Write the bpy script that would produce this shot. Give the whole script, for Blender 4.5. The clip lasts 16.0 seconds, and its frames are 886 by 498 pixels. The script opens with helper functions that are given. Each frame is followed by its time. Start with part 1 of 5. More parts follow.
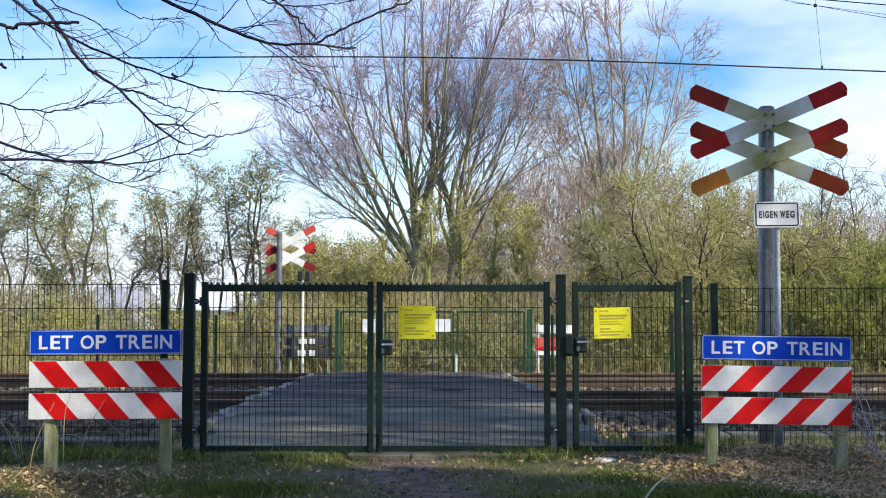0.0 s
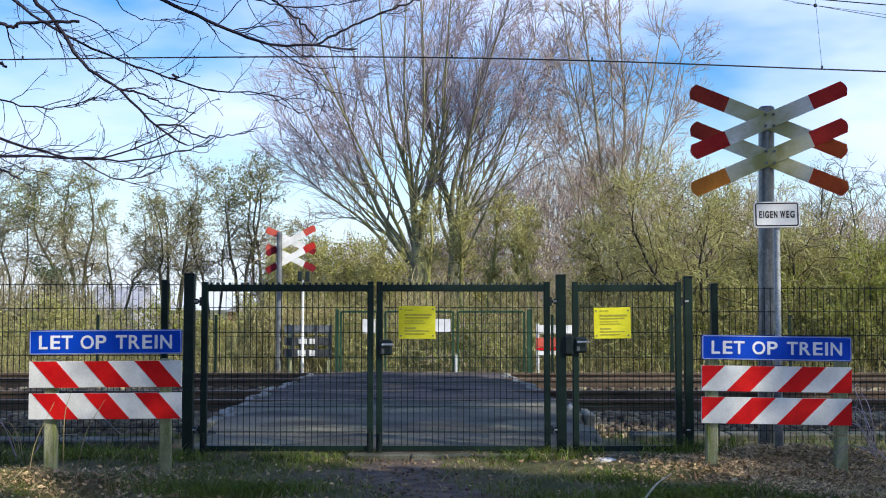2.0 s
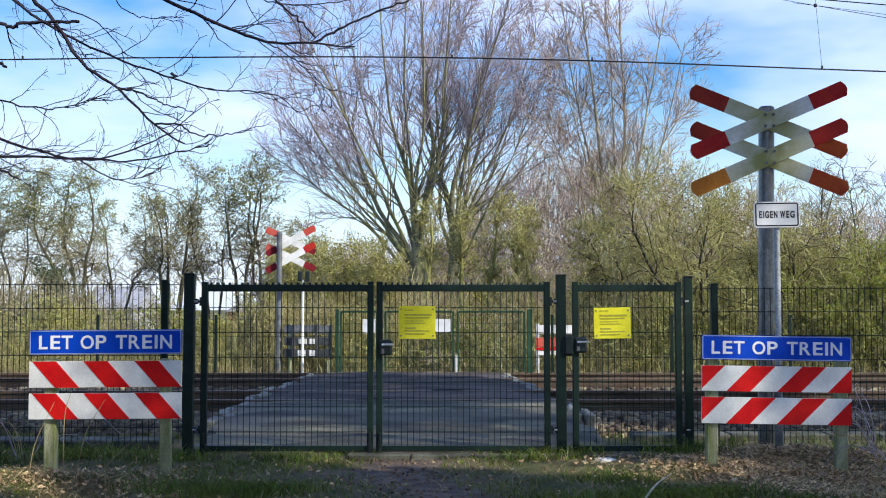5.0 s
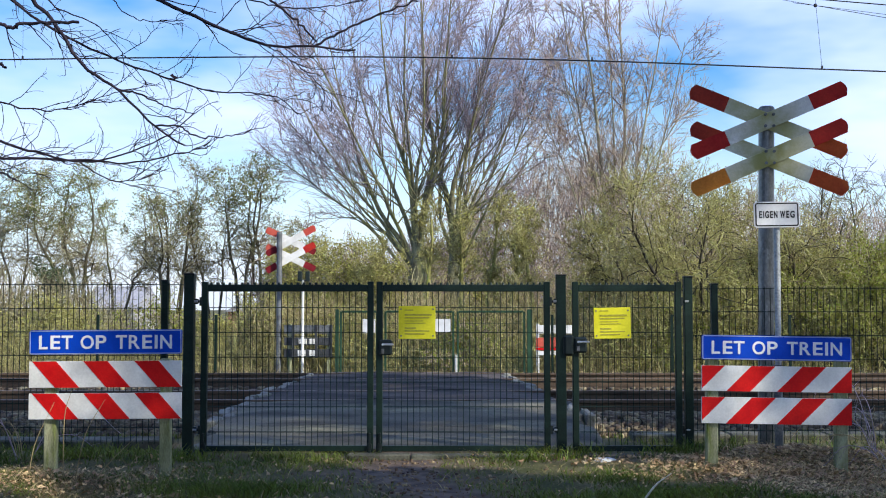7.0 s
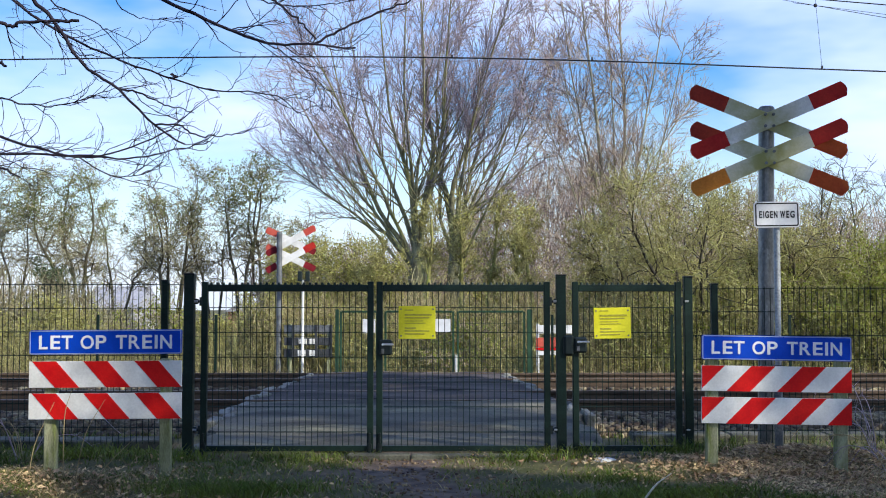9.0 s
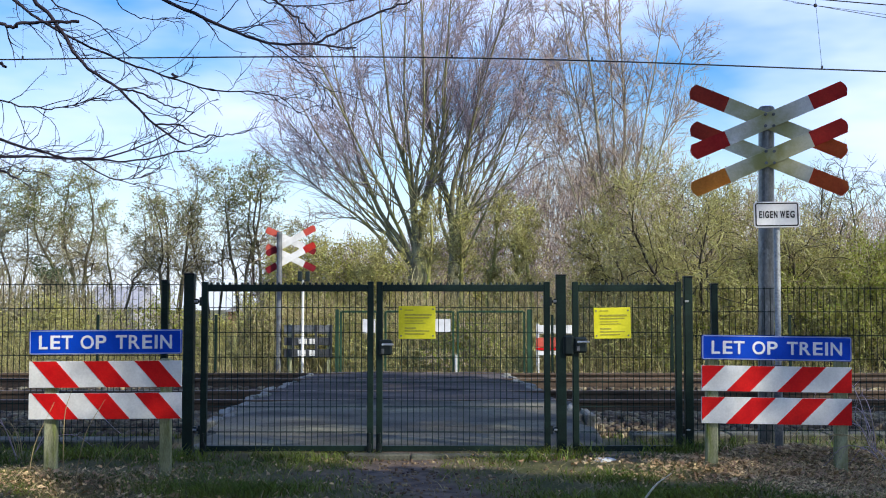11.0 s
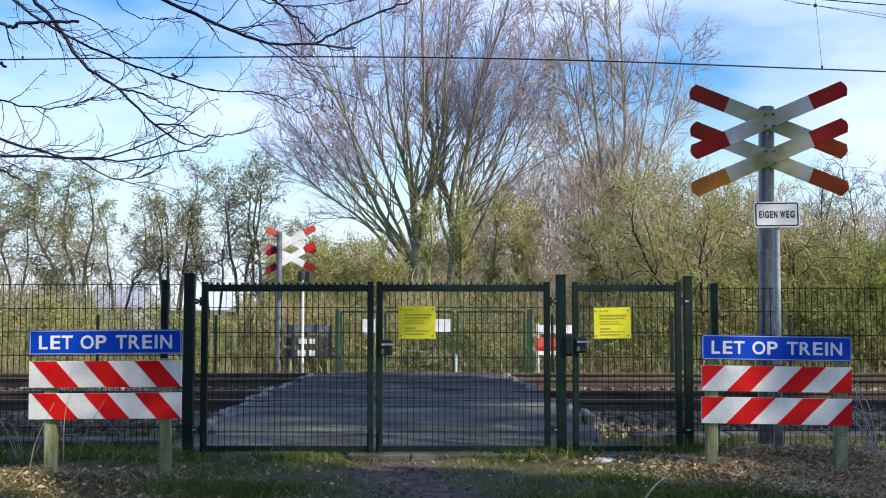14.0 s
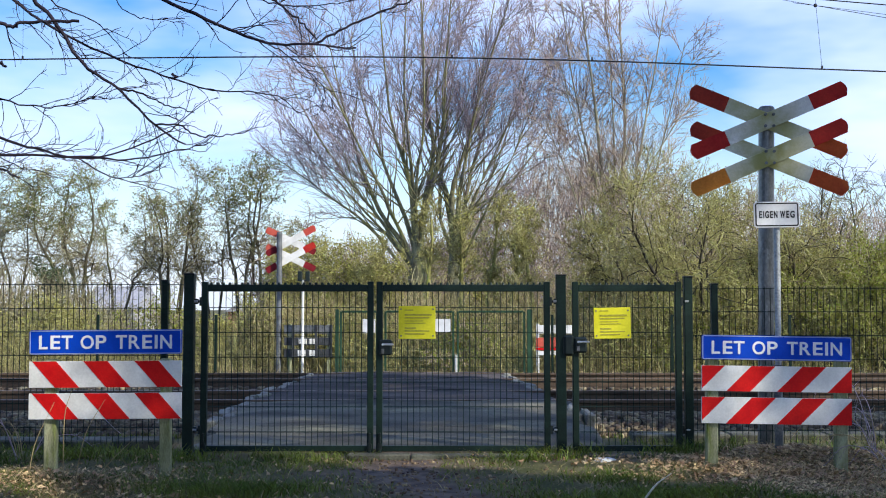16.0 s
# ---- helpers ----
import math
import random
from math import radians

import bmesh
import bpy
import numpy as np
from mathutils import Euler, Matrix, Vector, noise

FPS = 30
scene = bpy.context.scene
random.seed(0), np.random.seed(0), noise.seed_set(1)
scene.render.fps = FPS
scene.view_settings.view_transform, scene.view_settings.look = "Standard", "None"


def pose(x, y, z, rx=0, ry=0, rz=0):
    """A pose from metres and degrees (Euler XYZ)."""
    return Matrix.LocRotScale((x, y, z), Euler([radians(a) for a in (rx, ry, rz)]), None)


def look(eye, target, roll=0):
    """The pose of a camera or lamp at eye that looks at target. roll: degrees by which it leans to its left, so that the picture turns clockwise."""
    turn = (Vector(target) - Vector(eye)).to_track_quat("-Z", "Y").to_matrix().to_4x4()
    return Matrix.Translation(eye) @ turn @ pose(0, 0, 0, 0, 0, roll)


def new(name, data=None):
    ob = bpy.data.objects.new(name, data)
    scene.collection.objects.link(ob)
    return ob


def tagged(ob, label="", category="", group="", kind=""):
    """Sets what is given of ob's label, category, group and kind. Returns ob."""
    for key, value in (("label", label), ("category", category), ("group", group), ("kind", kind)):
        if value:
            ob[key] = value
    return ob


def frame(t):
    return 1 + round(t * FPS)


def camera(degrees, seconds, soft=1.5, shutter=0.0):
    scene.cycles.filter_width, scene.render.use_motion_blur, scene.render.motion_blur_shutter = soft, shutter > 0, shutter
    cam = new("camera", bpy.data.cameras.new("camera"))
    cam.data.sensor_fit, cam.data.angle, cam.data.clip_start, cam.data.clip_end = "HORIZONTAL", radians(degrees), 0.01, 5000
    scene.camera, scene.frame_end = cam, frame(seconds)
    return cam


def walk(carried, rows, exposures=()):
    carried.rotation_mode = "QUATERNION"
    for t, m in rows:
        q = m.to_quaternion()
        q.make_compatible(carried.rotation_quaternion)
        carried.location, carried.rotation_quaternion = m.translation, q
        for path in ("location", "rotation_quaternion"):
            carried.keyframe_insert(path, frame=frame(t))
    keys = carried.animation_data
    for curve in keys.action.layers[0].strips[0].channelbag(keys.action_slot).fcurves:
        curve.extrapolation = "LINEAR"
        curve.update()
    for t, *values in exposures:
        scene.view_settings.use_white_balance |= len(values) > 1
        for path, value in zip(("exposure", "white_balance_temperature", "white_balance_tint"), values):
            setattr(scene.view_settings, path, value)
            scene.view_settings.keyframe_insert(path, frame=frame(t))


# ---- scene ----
cam = camera(45, 16.0, soft=1.05)
STAND = look((0, 0, 1.15), (0, 10, 1.15 + 10 * math.tan(radians(3.235))))
walk(cam, [(0, STAND), (16, STAND)], exposures=[(0, 0.30, 6440, 8), (0.5, 0.23, 6330, 8), (1.0, 0.18, 6270, 8), (1.6, 0.16, 6250, 8), (16, 0.16, 6250, 8)])

# ---- sky and sun: low spring sun from the right and behind ----
SUN_HIGH, SUN_SIDE = 34.0, 55.0   # elevation; degrees to the right of straight behind the camera
sun_from = Vector((math.sin(radians(SUN_SIDE)) * math.cos(radians(SUN_HIGH)),
                   -math.cos(radians(SUN_SIDE)) * math.cos(radians(SUN_HIGH)), math.sin(radians(SUN_HIGH))))
world = bpy.data.worlds.new("sky")
scene.world = world
world.use_nodes = True
wn, wl = world.node_tree.nodes, world.node_tree.links
wn.clear()
out = wn.new("ShaderNodeOutputWorld")
back = wn.new("ShaderNodeBackground")
sky = wn.new("ShaderNodeTexSky")
sky.sky_type, sky.sun_disc = "NISHITA", False
sky.sun_elevation, sky.sun_rotation = radians(SUN_HIGH), radians(180 - SUN_SIDE)
sky.air_density, sky.dust_density, sky.ozone_density = 1.3, 0.8, 2.0
coord = wn.new("ShaderNodeTexCoord")
flat = wn.new("ShaderNodeMapping")
flat.inputs["Scale"].default_value = (1.0, 1.0, 3.2)
flat.inputs["Location"].default_value = (0.35, 0.0, 0.2)
cloud = wn.new("ShaderNodeTexNoise")
cloud.inputs["Scale"].default_value, cloud.inputs["Detail"].default_value, cloud.inputs["Roughness"].default_value = 2.3, 5, 0.5
ramp = wn.new("ShaderNodeValToRGB")
ramp.color_ramp.elements[0].position, ramp.color_ramp.elements[1].position = 0.43, 0.67
split = wn.new("ShaderNodeSeparateXYZ")
low = wn.new("ShaderNodeMapRange")      # white haze towards the horizon
low.inputs["From Min"].default_value, low.inputs["From Max"].default_value = 0.24, 0.04
low.inputs["To Min"].default_value, low.inputs["To Max"].default_value = 0.0, 0.75
cover = wn.new("ShaderNodeMath")
cover.operation, cover.use_clamp = "MAXIMUM", True
mix = wn.new("ShaderNodeMix")
mix.data_type = "RGBA"
mix.inputs["B"].default_value = (8.1, 9.15, 12.6, 1)
wl.new(coord.outputs["Generated"], flat.inputs["Vector"])
wl.new(flat.outputs["Vector"], cloud.inputs["Vector"])
far = wn.new("ShaderNodeVectorMath")        # a bright cloud bank low in the north-east
far.operation = "DISTANCE"
far.inputs[1].default_value = (0.36, 0.90, 0.20)
bank = wn.new("ShaderNodeMapRange")
bank.inputs["From Min"].default_value, bank.inputs["From Max"].default_value = 0.17, 0.03
bank.inputs["To Min"].default_value, bank.inputs["To Max"].default_value = 0.0, 0.21
thick = wn.new("ShaderNodeMath")
wl.new(coord.outputs["Generated"], far.inputs[0])
wl.new(far.outputs["Value"], bank.inputs["Value"])
wl.new(cloud.outputs["Fac"], thick.inputs[0])
wl.new(bank.outputs["Result"], thick.inputs[1])
wl.new(thick.outputs["Value"], ramp.inputs["Fac"])
wl.new(coord.outputs["Generated"], split.inputs["Vector"])
wl.new(split.outputs["Z"], low.inputs["Value"])
wl.new(ramp.outputs["Color"], cover.inputs[0])
wl.new(low.outputs["Result"], cover.inputs[1])
wl.new(cover.outputs["Value"], mix.inputs["Factor"])
deep = wn.new("ShaderNodeHueSaturation")
deep.inputs["Hue"].default_value = 0.520
deep.inputs["Saturation"].default_value, deep.inputs["Value"].default_value = 1.84, 1.62
wl.new(sky.outputs["Color"], deep.inputs["Color"])
wl.new(deep.outputs["Color"], mix.inputs["A"])
wl.new(mix.outputs["Result"], back.inputs["Color"])
wl.new(back.outputs["Background"], out.inputs["Surface"])
back.inputs["Strength"].default_value = 0.105
sun = new("sun", bpy.data.lights.new("sun", "SUN"))
sun.data.energy, sun.data.angle, sun.data.color = 5.0, radians(0.6), (1.0, 0.93, 0.80)
sun.matrix_basis = look((0, 0, 40), Vector((0, 0, 40)) - sun_from)


# ---- materials ----
def mat(name, a, b, scale=6.0, rough=0.7, bump=0.15, metal=0.0, fine=70.0, island=0.0, each=0.0, spec=0.3, grain=0.25,
        edges=(0.35, 0.65), stain=None, stretch=(1, 1, 1), through_light=0.0):
    """Two tones by coarse noise, fine grain and relief; optional stains and piece-to-piece variation."""
    m = bpy.data.materials.new(name)
    m.use_nodes = True
    n, l = m.node_tree.nodes, m.node_tree.links
    p = n["Principled BSDF"]
    tc = n.new("ShaderNodeTexCoord")
    mp = n.new("ShaderNodeMapping")
    mp.inputs["Scale"].default_value = stretch
    l.new(tc.outputs["Object"], mp.inputs["Vector"])
    big = n.new("ShaderNodeTexNoise")
    big.inputs["Scale"].default_value, big.inputs["Detail"].default_value = scale, 5
    l.new(mp.outputs["Vector"], big.inputs["Vector"])
    rp = n.new("ShaderNodeValToRGB")
    rp.color_ramp.elements[0].position, rp.color_ramp.elements[1].position = edges
    rp.color_ramp.elements[0].color, rp.color_ramp.elements[1].color = (*a, 1), (*b, 1)
    l.new(big.outputs["Fac"], rp.inputs["Fac"])
    small = n.new("ShaderNodeTexNoise")
    small.inputs["Scale"].default_value, small.inputs["Detail"].default_value = fine, 3
    l.new(mp.outputs["Vector"], small.inputs["Vector"])
    colour = rp.outputs["Color"]
    if stain:
        blot = n.new("ShaderNodeTexNoise")
        blot.inputs["Scale"].default_value, blot.inputs["Detail"].default_value = stain[1], 8
        blot.inputs["Roughness"].default_value = 0.65
        l.new(mp.outputs["Vector"], blot.inputs["Vector"])
        br = n.new("ShaderNodeValToRGB")
        br.color_ramp.elements[0].position, br.color_ramp.elements[1].position = stain[2], stain[2] + 0.18
        l.new(blot.outputs["Fac"], br.inputs["Fac"])
        sm = n.new("ShaderNodeMix")
        sm.data_type = "RGBA"
        sm.inputs["B"].default_value = (*stain[0], 1)
        l.new(br.outputs["Color"], sm.inputs["Factor"])
        l.new(colour, sm.inputs["A"])
        colour = sm.outputs["Result"]
    hsv = n.new("ShaderNodeHueSaturation")
    l.new(colour, hsv.inputs["Color"])
    value = n.new("ShaderNodeMapRange")
    value.inputs["From Min"].default_value, value.inputs["From Max"].default_value = 0.3, 0.7
    value.inputs["To Min"].default_value, value.inputs["To Max"].default_value = 1 - grain, 1 + grain
    l.new(small.outputs["Fac"], value.inputs["Value"])
    last = value.outputs["Result"]
    if island or each:
        src = n.new("ShaderNodeNewGeometry").outputs["Random Per Island"] if island else n.new("ShaderNodeObjectInfo").outputs["Random"]
        vary = n.new("ShaderNodeMapRange")
        vary.inputs["To Min"].default_value, vary.inputs["To Max"].default_value = 1 - (island or each), 1 + (island or each)
        l.new(src, vary.inputs["Value"])
        times = n.new("ShaderNodeMath")
        times.operation = "MULTIPLY"
        l.new(last, times.inputs[0])
        l.new(vary.outputs["Result"], times.inputs[1])
        last = times.outputs["Value"]
        hue = n.new("ShaderNodeMapRange")
        hue.inputs["To Min"].default_value, hue.inputs["To Max"].default_value = 0.5 - 0.05 * (island or each), 0.5 + 0.05 * (island or each)
        l.new(src, hue.inputs["Value"])
        l.new(hue.outputs["Result"], hsv.inputs["Hue"])
    l.new(last, hsv.inputs["Value"])
    l.new(hsv.outputs["Color"], p.inputs["Base Color"])
    p.inputs["Roughness"].default_value, p.inputs["Metallic"].default_value = rough, metal
    p.inputs["Specular IOR Level"].default_value = spec
    if bump:
        bp = n.new("ShaderNodeBump")
        bp.inputs["Strength"].default_value, bp.inputs["Distance"].default_value = bump, 0.01
        l.new(small.outputs["Fac"], bp.inputs["Height"])
        l.new(bp.outputs["Normal"], p.inputs["Normal"])
    if through_light:
        tr = n.new("ShaderNodeBsdfTranslucent")
        l.new(hsv.outputs["Color"], tr.inputs["Color"])
        ms = n.new("ShaderNodeMixShader")
        ms.inputs["Fac"].default_value = through_light
        l.new(p.outputs["BSDF"], ms.inputs[1])
        l.new(tr.outputs["BSDF"], ms.inputs[2])
        l.new(ms.outputs["Shader"], n["Material Output"].inputs["Surface"])
    return m


M = dict(
    asphalt=mat("asphalt", (0.048, 0.044, 0.034), (0.135, 0.124, 0.092), 1.1, 0.85, 0.5, fine=60, stain=((0.23, 0.215, 0.135), 1.3, 0.52), stretch=(0.6, 1.0, 1), edges=(0.40, 0.62)),
    tar=mat("tar", (0.020, 0.016, 0.017), (0.088, 0.072, 0.064), 1.1, 0.8, 0.4, fine=60, stretch=(0.5, 1.0, 1), stain=((0.15, 0.13, 0.11), 1.4, 0.56), edges=(0.42, 0.62)),
    concrete=mat("concrete", (0.17, 0.165, 0.14), (0.30, 0.29, 0.25), 5, 0.85, 0.4, each=0.25, stain=((0.09, 0.10, 0.06), 7, 0.52)),
    dirty_concrete=mat("dirty_concrete", (0.06, 0.06, 0.045), (0.15, 0.145, 0.11), 4, 0.9, 0.5, each=0.25, stain=((0.05, 0.06, 0.03), 5, 0.50)),
    ballast=mat("ballast", (0.045, 0.034, 0.025), (0.12, 0.09, 0.062), 3, 0.9, 0.8, fine=24, grain=0.5),
    stone=mat("ballast_stone", (0.085, 0.066, 0.042), (0.25, 0.20, 0.125), 2, 0.9, 0.4, island=0.5),
    rust=mat("rusty_rail", (0.055, 0.038, 0.026), (0.115, 0.078, 0.05), 9, 0.7, 0.3, stretch=(0.2, 1, 1)),
    railhead=mat("polished_railhead", (0.16, 0.12, 0.09), (0.26, 0.20, 0.16), 5, 0.45, 0.05, metal=0.5, stretch=(0.1, 1, 1)),
    sleeper=mat("sleeper", (0.13, 0.10, 0.075), (0.25, 0.2, 0.16), 7, 0.85, 0.4, each=0.2),
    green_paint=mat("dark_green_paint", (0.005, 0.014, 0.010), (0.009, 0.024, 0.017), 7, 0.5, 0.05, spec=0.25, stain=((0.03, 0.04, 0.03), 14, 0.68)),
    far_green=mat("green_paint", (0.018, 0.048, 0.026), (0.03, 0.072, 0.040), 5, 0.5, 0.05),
    galvanised=mat("galvanised_steel", (0.12, 0.118, 0.116), (0.24, 0.236, 0.232), 9, 0.34, 0.08, metal=0.4, spec=0.5, stain=((0.62, 0.61, 0.60), 6, 0.58), stretch=(1, 1, 0.5)),
    grey_steel=mat("dull_grey_steel", (0.10, 0.105, 0.115), (0.20, 0.21, 0.22), 9, 0.6, 0.1, metal=0.3),
    red=mat("red_sheeting", (0.56, 0.005, 0.008), (0.70, 0.012, 0.010), 6, 0.6, 0.03, grain=0.08, spec=0.15, stain=((0.42, 0.015, 0.012), 5, 0.62)),
    white=mat("white_sheeting", (0.68, 0.67, 0.64), (0.85, 0.84, 0.81), 5, 0.55, 0.03, grain=0.06, spec=0.2, stain=((0.54, 0.53, 0.49), 6, 0.60)),
    old_red=mat("weathered_red_board", (0.34, 0.012, 0.014), (0.46, 0.03, 0.02), 4, 0.65, 0.06, spec=0.15, grain=0.12, stain=((0.22, 0.015, 0.012), 5, 0.56)),
    faded_red=mat("faded_orange_board", (0.46, 0.15, 0.02), (0.55, 0.21, 0.035), 4, 0.65, 0.06, spec=0.15, grain=0.12, stain=((0.34, 0.13, 0.015), 4, 0.56)),
    worn_red=mat("worn_orange_red_board", (0.42, 0.055, 0.016), (0.50, 0.10, 0.022), 4, 0.65, 0.06, spec=0.15, grain=0.12, stain=((0.30, 0.03, 0.014), 5, 0.54)),
    brown_red=mat("brownish_red_board", (0.20, 0.016, 0.012), (0.31, 0.034, 0.016), 3, 0.65, 0.06, spec=0.15, grain=0.12, stain=((0.19, 0.06, 0.016), 4, 0.54)),
    algae_white=mat("algae_stained_white_board", (0.50, 0.49, 0.36), (0.68, 0.67, 0.60), 2.5, 0.6, 0.06, spec=0.2, grain=0.1, stain=((0.44, 0.42, 0.24), 3.0, 0.54)),
    pale_red=mat("bleached_red_board", (0.50, 0.07, 0.05), (0.58, 0.12, 0.08), 4, 0.6, 0.04, spec=0.15, grain=0.1),
    dark_back=mat("dark_grey_board_back", (0.03, 0.032, 0.036), (0.075, 0.078, 0.085), 6, 0.6, 0.1, metal=0.2),
    maroon=mat("dark_maroon_board", (0.13, 0.008, 0.014), (0.24, 0.02, 0.025), 4, 0.6, 0.04, spec=0.15, grain=0.1),
    old_white=mat("mossy_white_board", (0.60, 0.59, 0.55), (0.76, 0.75, 0.74), 2.5, 0.6, 0.06, spec=0.2, grain=0.1, stain=((0.52, 0.50, 0.38), 3.0, 0.56)),
    blue=mat("blue_sheeting", (0.003, 0.050, 0.46), (0.006, 0.065, 0.55), 5, 0.5, 0.02, grain=0.06, spec=0.15),
    letter=mat("white_letter", (0.76, 0.78, 0.80), (0.84, 0.86, 0.88), 5, 0.5, 0.02, grain=0.05, spec=0.2),
    pale_border=mat("pale_blue_line", (0.30, 0.38, 0.62), (0.42, 0.50, 0.72), 5, 0.5, 0.02, grain=0.05, spec=0.2),
    black=mat("black_ink", (0.012, 0.012, 0.014), (0.02, 0.02, 0.022), 5, 0.5, 0.02),
    grey_white=mat("grey_white_enamel", (0.62, 0.62, 0.63), (0.74, 0.74, 0.75), 5, 0.4, 0.02, grain=0.05),
    yellow=mat("yellow_notice", (0.66, 0.61, 0.02), (0.74, 0.69, 0.04), 6, 0.55, 0.02, grain=0.06, spec=0.15, stain=((0.50, 0.48, 0.05), 6, 0.60)),
    ochre=mat("faint_print", (0.36, 0.33, 0.03), (0.40, 0.37, 0.05), 6, 0.5, 0.0),
    lock=mat("dark_lock_case", (0.010, 0.016, 0.016), (0.02, 0.028, 0.026), 8, 0.4, 0.05),
    chrome=mat("bright_metal", (0.55, 0.55, 0.56), (0.65, 0.65, 0.66), 8, 0.3, 0.02, metal=0.9),
    stake=mat("mossy_stake", (0.19, 0.20, 0.10), (0.36, 0.36, 0.22), 6, 0.9, 0.5, stretch=(3, 3, 0.6), stain=((0.15, 0.19, 0.03), 5, 0.50)),
    wire=mat("dark_copper_wire", (0.02, 0.02, 0.025), (0.03, 0.03, 0.035), 5, 0.5, 0.0, metal=0.3),
    bark=mat("grey_green_bark", (0.15, 0.14, 0.085), (0.33, 0.305, 0.17), 5, 0.9, 0.9, fine=24, stretch=(1, 1, 0.35), grain=0.35, stain=((0.29, 0.285, 0.09), 1.6, 0.50)),
    mossy_bark=mat("brown_mossy_bark", (0.055, 0.048, 0.032), (0.14, 0.122, 0.072), 4, 0.9, 0.7, fine=30, stretch=(1, 1, 0.4), stain=((0.13, 0.145, 0.04), 2.0, 0.52)),
    moss_yellow=mat("yellow_mossy_bark", (0.20, 0.19, 0.06), (0.38, 0.36, 0.13), 4, 0.9, 0.7, fine=30, stretch=(1, 1, 0.4), stain=((0.30, 0.33, 0.06), 3.0, 0.52)),
    pale_bark=mat("pale_bark", (0.24, 0.22, 0.14), (0.44, 0.42, 0.30), 4, 0.9, 0.5, fine=30, stretch=(1, 1, 0.4)),
    dark_bark=mat("dark_bark", (0.030, 0.026, 0.020), (0.070, 0.062, 0.045), 4, 0.9, 0.6, fine=40),
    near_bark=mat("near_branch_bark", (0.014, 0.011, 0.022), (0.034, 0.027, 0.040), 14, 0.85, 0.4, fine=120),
    twig=mat("purple_brown_twig", (0.24, 0.19, 0.22), (0.42, 0.345, 0.37), 1.5, 0.85, 0.0, island=0.5),
    tan_twig=mat("tan_twig", (0.22, 0.19, 0.11), (0.40, 0.35, 0.21), 1.2, 0.85, 0.0, island=0.65),
    red_twig=mat("reddish_twig", (0.30, 0.225, 0.19), (0.48, 0.375, 0.31), 1.2, 0.85, 0.0, island=0.65),
    olive_twig=mat("olive_twig", (0.26, 0.24, 0.10), (0.44, 0.40, 0.17), 1.2, 0.85, 0.0, island=0.5),
    bud=mat("young_leaf", (0.30, 0.29, 0.075), (0.48, 0.44, 0.145), 0.8, 0.7, 0.0, island=0.4, through_light=0.35),
    leaf=mat("green_leaf", (0.22, 0.25, 0.035), (0.42, 0.42, 0.095), 0.6, 0.6, 0.0, island=0.5, through_light=0.45),
    spring=mat("spring_green_leaf", (0.12, 0.15, 0.045), (0.27, 0.29, 0.10), 0.8, 0.7, 0.0, island=0.4, through_light=0.35),
    light_steel=mat("light_grey_steel", (0.30, 0.31, 0.32), (0.44, 0.45, 0.46), 9, 0.5, 0.1, metal=0.3),
    reed=mat("dry_reed", (0.30, 0.26, 0.12), (0.50, 0.42, 0.22), 0.7, 0.8, 0.0, island=0.4, through_light=0.2),
    dark_twig=mat("dark_grey_green_twig", (0.12, 0.115, 0.085), (0.23, 0.215, 0.15), 1.2, 0.85, 0.0),
    soil=mat("soil_crumb", (0.09, 0.06, 0.036), (0.25, 0.175, 0.105), 3, 0.95, 0.3, island=0.5),
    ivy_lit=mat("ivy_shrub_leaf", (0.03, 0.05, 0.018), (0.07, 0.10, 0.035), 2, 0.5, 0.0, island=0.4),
    ivy=mat("ivy_leaf", (0.035, 0.07, 0.02), (0.07, 0.11, 0.03), 2, 0.5, 0.0, island=0.4),
    grass=mat("grass_blade", (0.070, 0.105, 0.011), (0.185, 0.22, 0.032), 1.3, 0.6, 0.0, island=0.5, through_light=0.25),
    straw=mat("dry_straw", (0.23, 0.172, 0.080), (0.38, 0.295, 0.155), 2, 0.8, 0.0, island=0.35),
    bleached=mat("bleached_stem", (0.58, 0.54, 0.42), (0.74, 0.70, 0.58), 3, 0.8, 0.1),
    litter=mat("dead_leaf", (0.38, 0.245, 0.12), (0.58, 0.40, 0.22), 2, 0.8, 0.1, island=0.35),
    brick=mat("red_brick_wall", (0.26, 0.12, 0.08), (0.36, 0.19, 0.13), 3, 0.9, 0.3),
    render_wall=mat("grey_plaster", (0.34, 0.33, 0.31), (0.45, 0.44, 0.42), 2, 0.9, 0.1),
    tiles=mat("grey_roof_tiles", (0.28, 0.28, 0.30), (0.40, 0.40, 0.42), 4, 0.8, 0.4),
    glass=mat("dark_window_glass", (0.02, 0.025, 0.03), (0.04, 0.05, 0.06), 2, 0.08, 0.0, spec=0.6),
)


